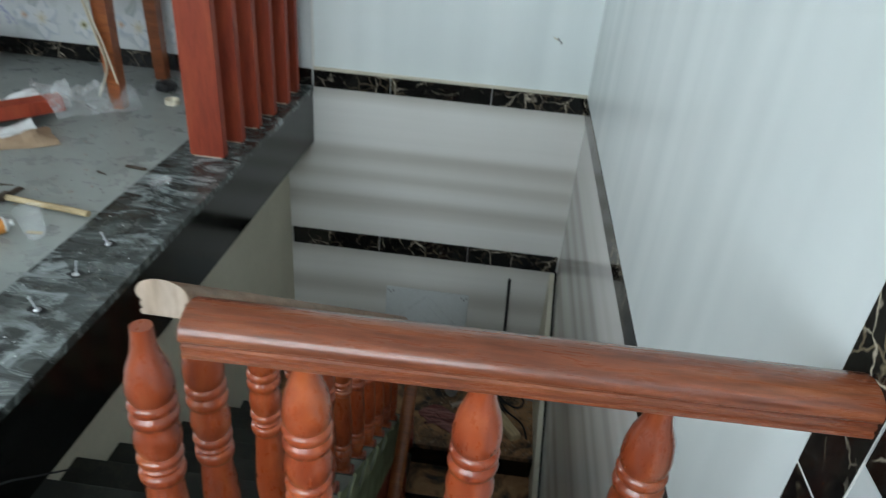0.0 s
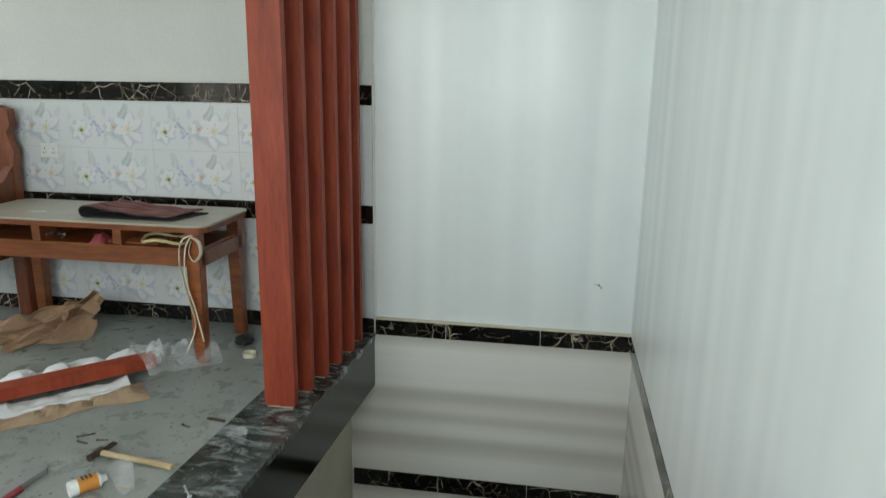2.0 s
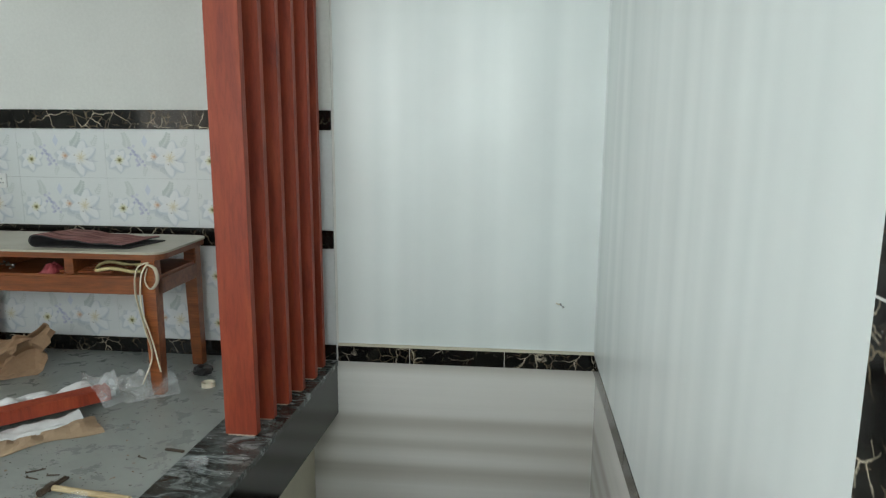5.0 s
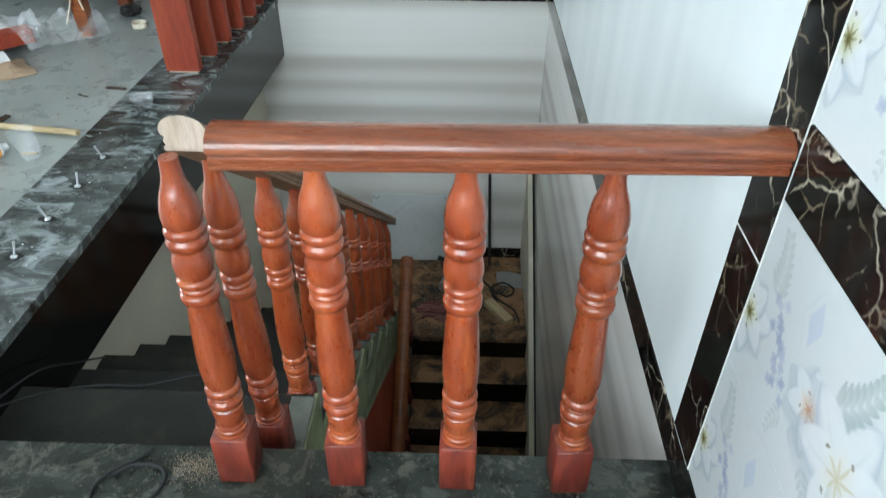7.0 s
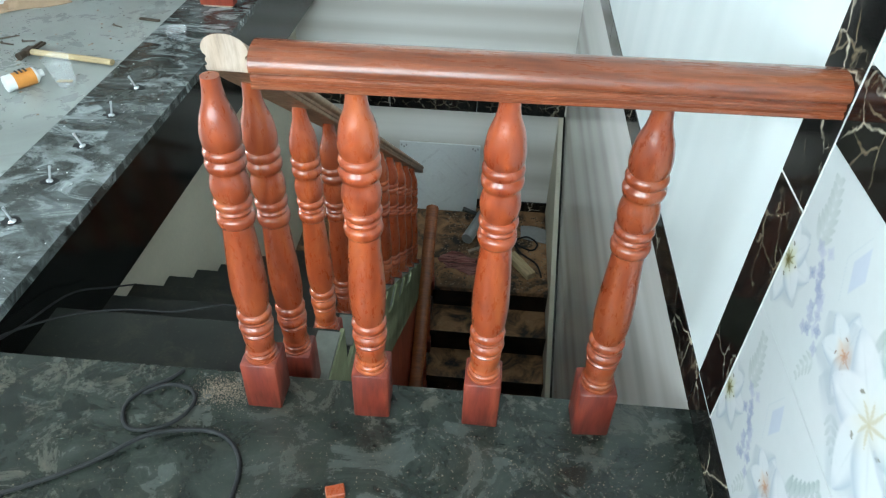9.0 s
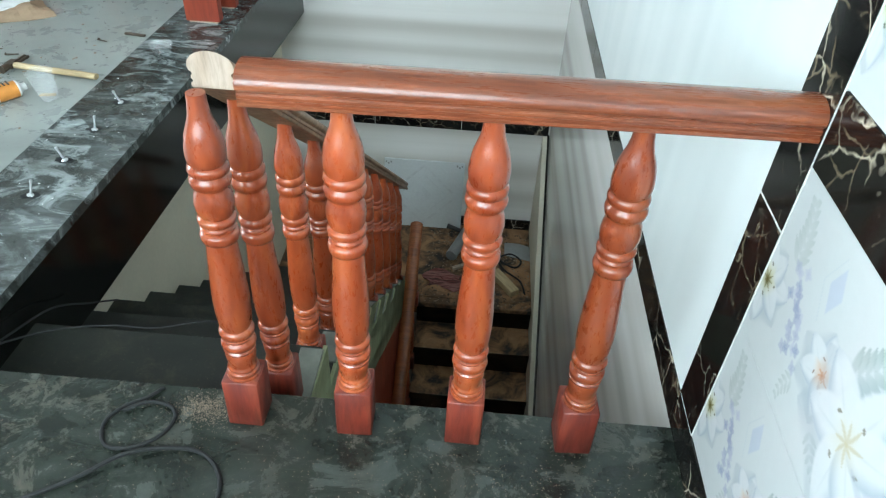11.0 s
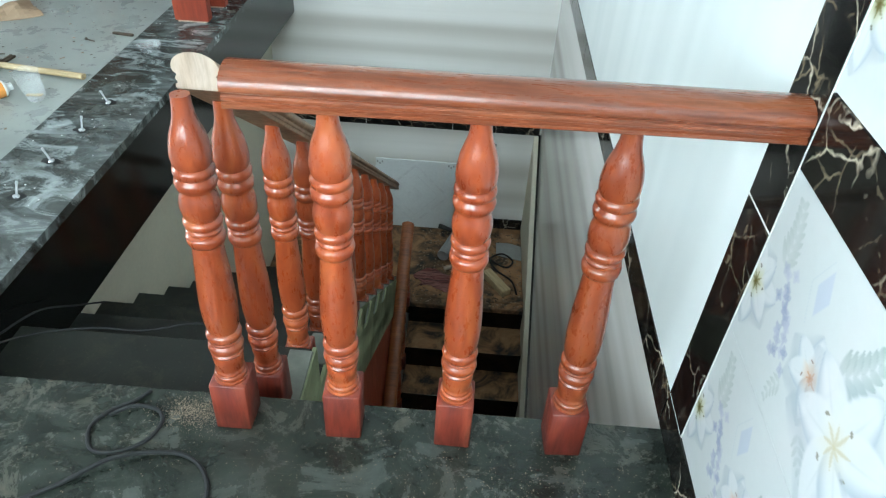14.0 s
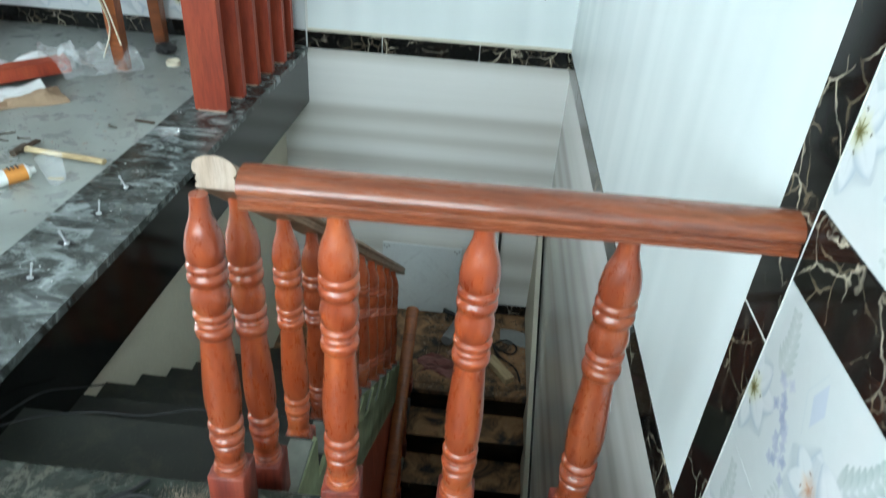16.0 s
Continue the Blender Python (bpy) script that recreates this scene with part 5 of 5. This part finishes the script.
ob = link("stair_cable", tube([(-1.56, 0.0, 0.006), (-1.555, 0.11, 0.0), (-1.52, 0.22, -0.05), (-1.46, 0.30, -0.09), (-1.36, 0.345, -0.112), (-1.25, 0.355, -0.119), (-1.12, 0.40, -0.125), (-1.06, 0.44, -0.20)], 0.0028, 8, 8), MATT_CABLE, None, True)
tagged(ob, "black cable draped over the upper steps", "cable")
ob = link("stair_cable", tube([(-1.575, 0.05, 0.01), (-1.57, 0.2, -0.06), (-1.555, 0.4, -0.13), (-1.53, 0.52, -0.22), (-1.50, 0.6, -0.28)], 0.0028, 8, 8), MATT_CABLE, None, True)
tagged(ob, "black cable running down beside the fascia", "cable")
ob = link("wood_chip", box(-0.018, -0.012, 0.0, 0.018, 0.012, 0.016, 0.002), RED_WOOD)
ob.matrix_world = turned(Matrix.Identity(4), -0.705, -0.178, 0.0, 18)
tagged(ob, "small red wood chip on the landing", "wood chip")

# ---------------------------------------------------------------- half landing: leaning tile, rod, tools
pan = tagged(empty("leaning_tile", Matrix.Translation((-0.775, 3.0, -1.779)) @ Euler((radians(-4), 0, 0)).to_matrix().to_4x4()), "large white tile with a grey diamond pattern leaning on the wall", "tile")
part("tile_body", box(-0.265, 0.0, 0.0, 0.265, 0.012, 0.52, 0.002), TILE_WHITE, pan)
DIAMOND = plain("grey_tile_print", (0.62, 0.645, 0.655), 0.15, 0.15, 20)


def diamond(r, t, y):
    bm = bmesh.new()
    o = [(0, r), (r, 0), (0, -r), (-r, 0)]
    i = [(0, r - t), (r - t, 0), (0, t - r), (t - r, 0)]
    vo = [bm.verts.new((x, y, 0.26 + z)) for x, z in o]
    vi = [bm.verts.new((x, y, 0.26 + z)) for x, z in i]
    for k in range(4):
        bm.faces.new((vo[k], vo[(k + 1) % 4], vi[(k + 1) % 4], vi[k]))
    return bm


part("diamond_line", diamond(0.235, 0.022, -0.0006), DIAMOND, pan, "printed grey diamond")
part("diamond_line", diamond(0.165, 0.012, -0.0006), DIAMOND, pan, "printed grey diamond")
part("diamond_centre", diamond(0.06, 0.055, -0.0006), DIAMOND, pan, "printed grey rosette")
for sx in (-1, 1):
    for k in range(3):
        part("corner_mark", box(sx * 0.235 - 0.022 + 0.016 * k, -0.0012, 0.478 + 0.011 * ((k + 1) % 2), sx * 0.235 - 0.012 + 0.016 * k, -0.0003, 0.492 + 0.011 * ((k + 1) % 2)), GREY_PLASTIC, pan, "printed dark corner ornament")
rod = link("iron_rod", cyl((-0.245, 2.96, -1.779), (-0.27, 3.045, -1.10), 0.009, 0.009, 10), BLACK_PLASTIC, None, True)
tagged(rod, "thin black rod leaning against the wall", "rod")

gr = tagged(empty("angle_grinder", turned(Matrix.Identity(4), -0.50, 2.80, -1.78, 70)), "grey power tool lying on the half landing", "power tool")
part("tool_body", tube([(-0.16, 0, 0.05), (-0.05, 0, 0.05), (0.06, 0, 0.055), (0.12, 0, 0.06)], 0.038, 12, 5), GREY_PLASTIC, gr, "", True)
part("gear_head", cyl((0.13, 0, 0.02), (0.13, 0, 0.10), 0.036, 0.03, 14), STEEL, gr)
part("disc", cyl((0.13, 0, 0.012), (0.13, 0, 0.018), 0.055, 0.055, 24), DARK_STEEL, gr)
part("side_handle", cyl((0.10, 0.04, 0.06), (0.10, 0.14, 0.07), 0.014, 0.017, 10), BLACK_PLASTIC, gr)
ob = link("wood_block", box(-0.115, -0.032, 0.0, 0.115, 0.032, 0.045, 0.003), PINE)
ob.matrix_world = turned(Matrix.Identity(4), -0.20, 2.46, -1.779, -55)
tagged(ob, "pale wooden block on the half landing", "wood block")
ob = link("wood_strip", box(-0.10, -0.012, 0.0, 0.10, 0.012, 0.02, 0.002), RAW_WOOD)
ob.matrix_world = turned(Matrix.Identity(4), -0.45, 2.62, -1.779, 30)
tagged(ob, "short raw wood strip on the half landing", "wood strip")
ob = link("dark_sheet", sheet(lambda u, v: (-0.20 + 0.20 * u, 2.75 + 0.13 * v - 0.05 * u, -1.775 + 0.02 * math.sin(3 * u) * v), 8, 6, 0.003), GREY_PLASTIC, None, True)
tagged(ob, "crumpled dark plastic sheet on the half landing", "plastic sheet")
ob = link("tool_cable", tube([(-0.42, 2.82, -1.77), (-0.30, 2.78, -1.772), (-0.22, 2.68, -1.772), (-0.13, 2.63, -1.772), (-0.09, 2.70, -1.772), (-0.16, 2.76, -1.768), (-0.24, 2.70, -1.768), (-0.2, 2.6, -1.772), (-0.10, 2.50, -1.772), (-0.07, 2.38, -1.772)], 0.006, 8, 8), DARK_RUBBER, None, True)
tagged(ob, "black power cable coiled on the half landing", "cable")
ob = link("dark_rag", sheet(lambda u, v: (-0.70 + 0.24 * u + 0.03 * math.sin(7 * v), 2.38 + 0.16 * v + 0.03 * math.sin(6 * u), -1.775 + 0.03 * abs(noise.noise((u * 4, v * 4, 2)))), 14, 10, 0.004), CLOTH, None, True)
tagged(ob, "crumpled dark red rag on the half landing", "rag")
scatter("stair_sawdust", "brown sawdust and chips on the lower steps", 700, lambda r: (r.uniform(-0.72, -0.02), r.uniform(2.26, 3.0), -1.7795), 0.006, CHIP, 12)
scatter("stair_dirt", "dark dirt on the half landing", 500, lambda r: (r.uniform(-0.72, -0.02), r.uniform(2.26, 3.0), -1.7795), 0.006, DIRT, 13)

# ---------------------------------------------------------------- wall fittings
hk = tagged(empty("wall_hook", Matrix.Translation((-0.2, FAR + 0.018, 0.382))), "small cut wire stub sticking out of the white wall", "wire stub")
part("plug", lathe([(0.008, -0.001), (0.006, 0.002)], 10), GREY_PLASTIC, hk).rotation_euler = (radians(90), 0, 0)
part("wire", tube([(0.0, 0.0, 0.0), (0.004, -0.015, -0.002), (0.018, -0.022, -0.008), (0.012, -0.02, -0.016)], 0.003, 6, 5), GREY_PLASTIC, hk, "", True)
part("wire", tube([(0.0, 0.0, 0.0), (-0.012, -0.012, 0.004), (-0.026, -0.014, 0.010)], 0.003, 6, 5), STRAP, hk, "", True)
so = tagged(empty("wall_socket", Matrix.Translation((-3.548, FAR + 0.007, 1.04))), "white double power socket on the tiled wall", "socket")
part("plate", box(-0.06, -0.010, -0.043, 0.06, 0.0, 0.043, 0.004, 2), WHITE_PLASTIC, so)
for x in (-0.03, 0.03):
    for dx, dz in ((-0.008, -0.012), (0.008, -0.012), (0.0, 0.012)):
        part("slot", box(x + dx - 0.002, -0.0115, dz - 0.005, x + dx + 0.002, -0.0101, dz + 0.005), BLACK_PLASTIC, so)
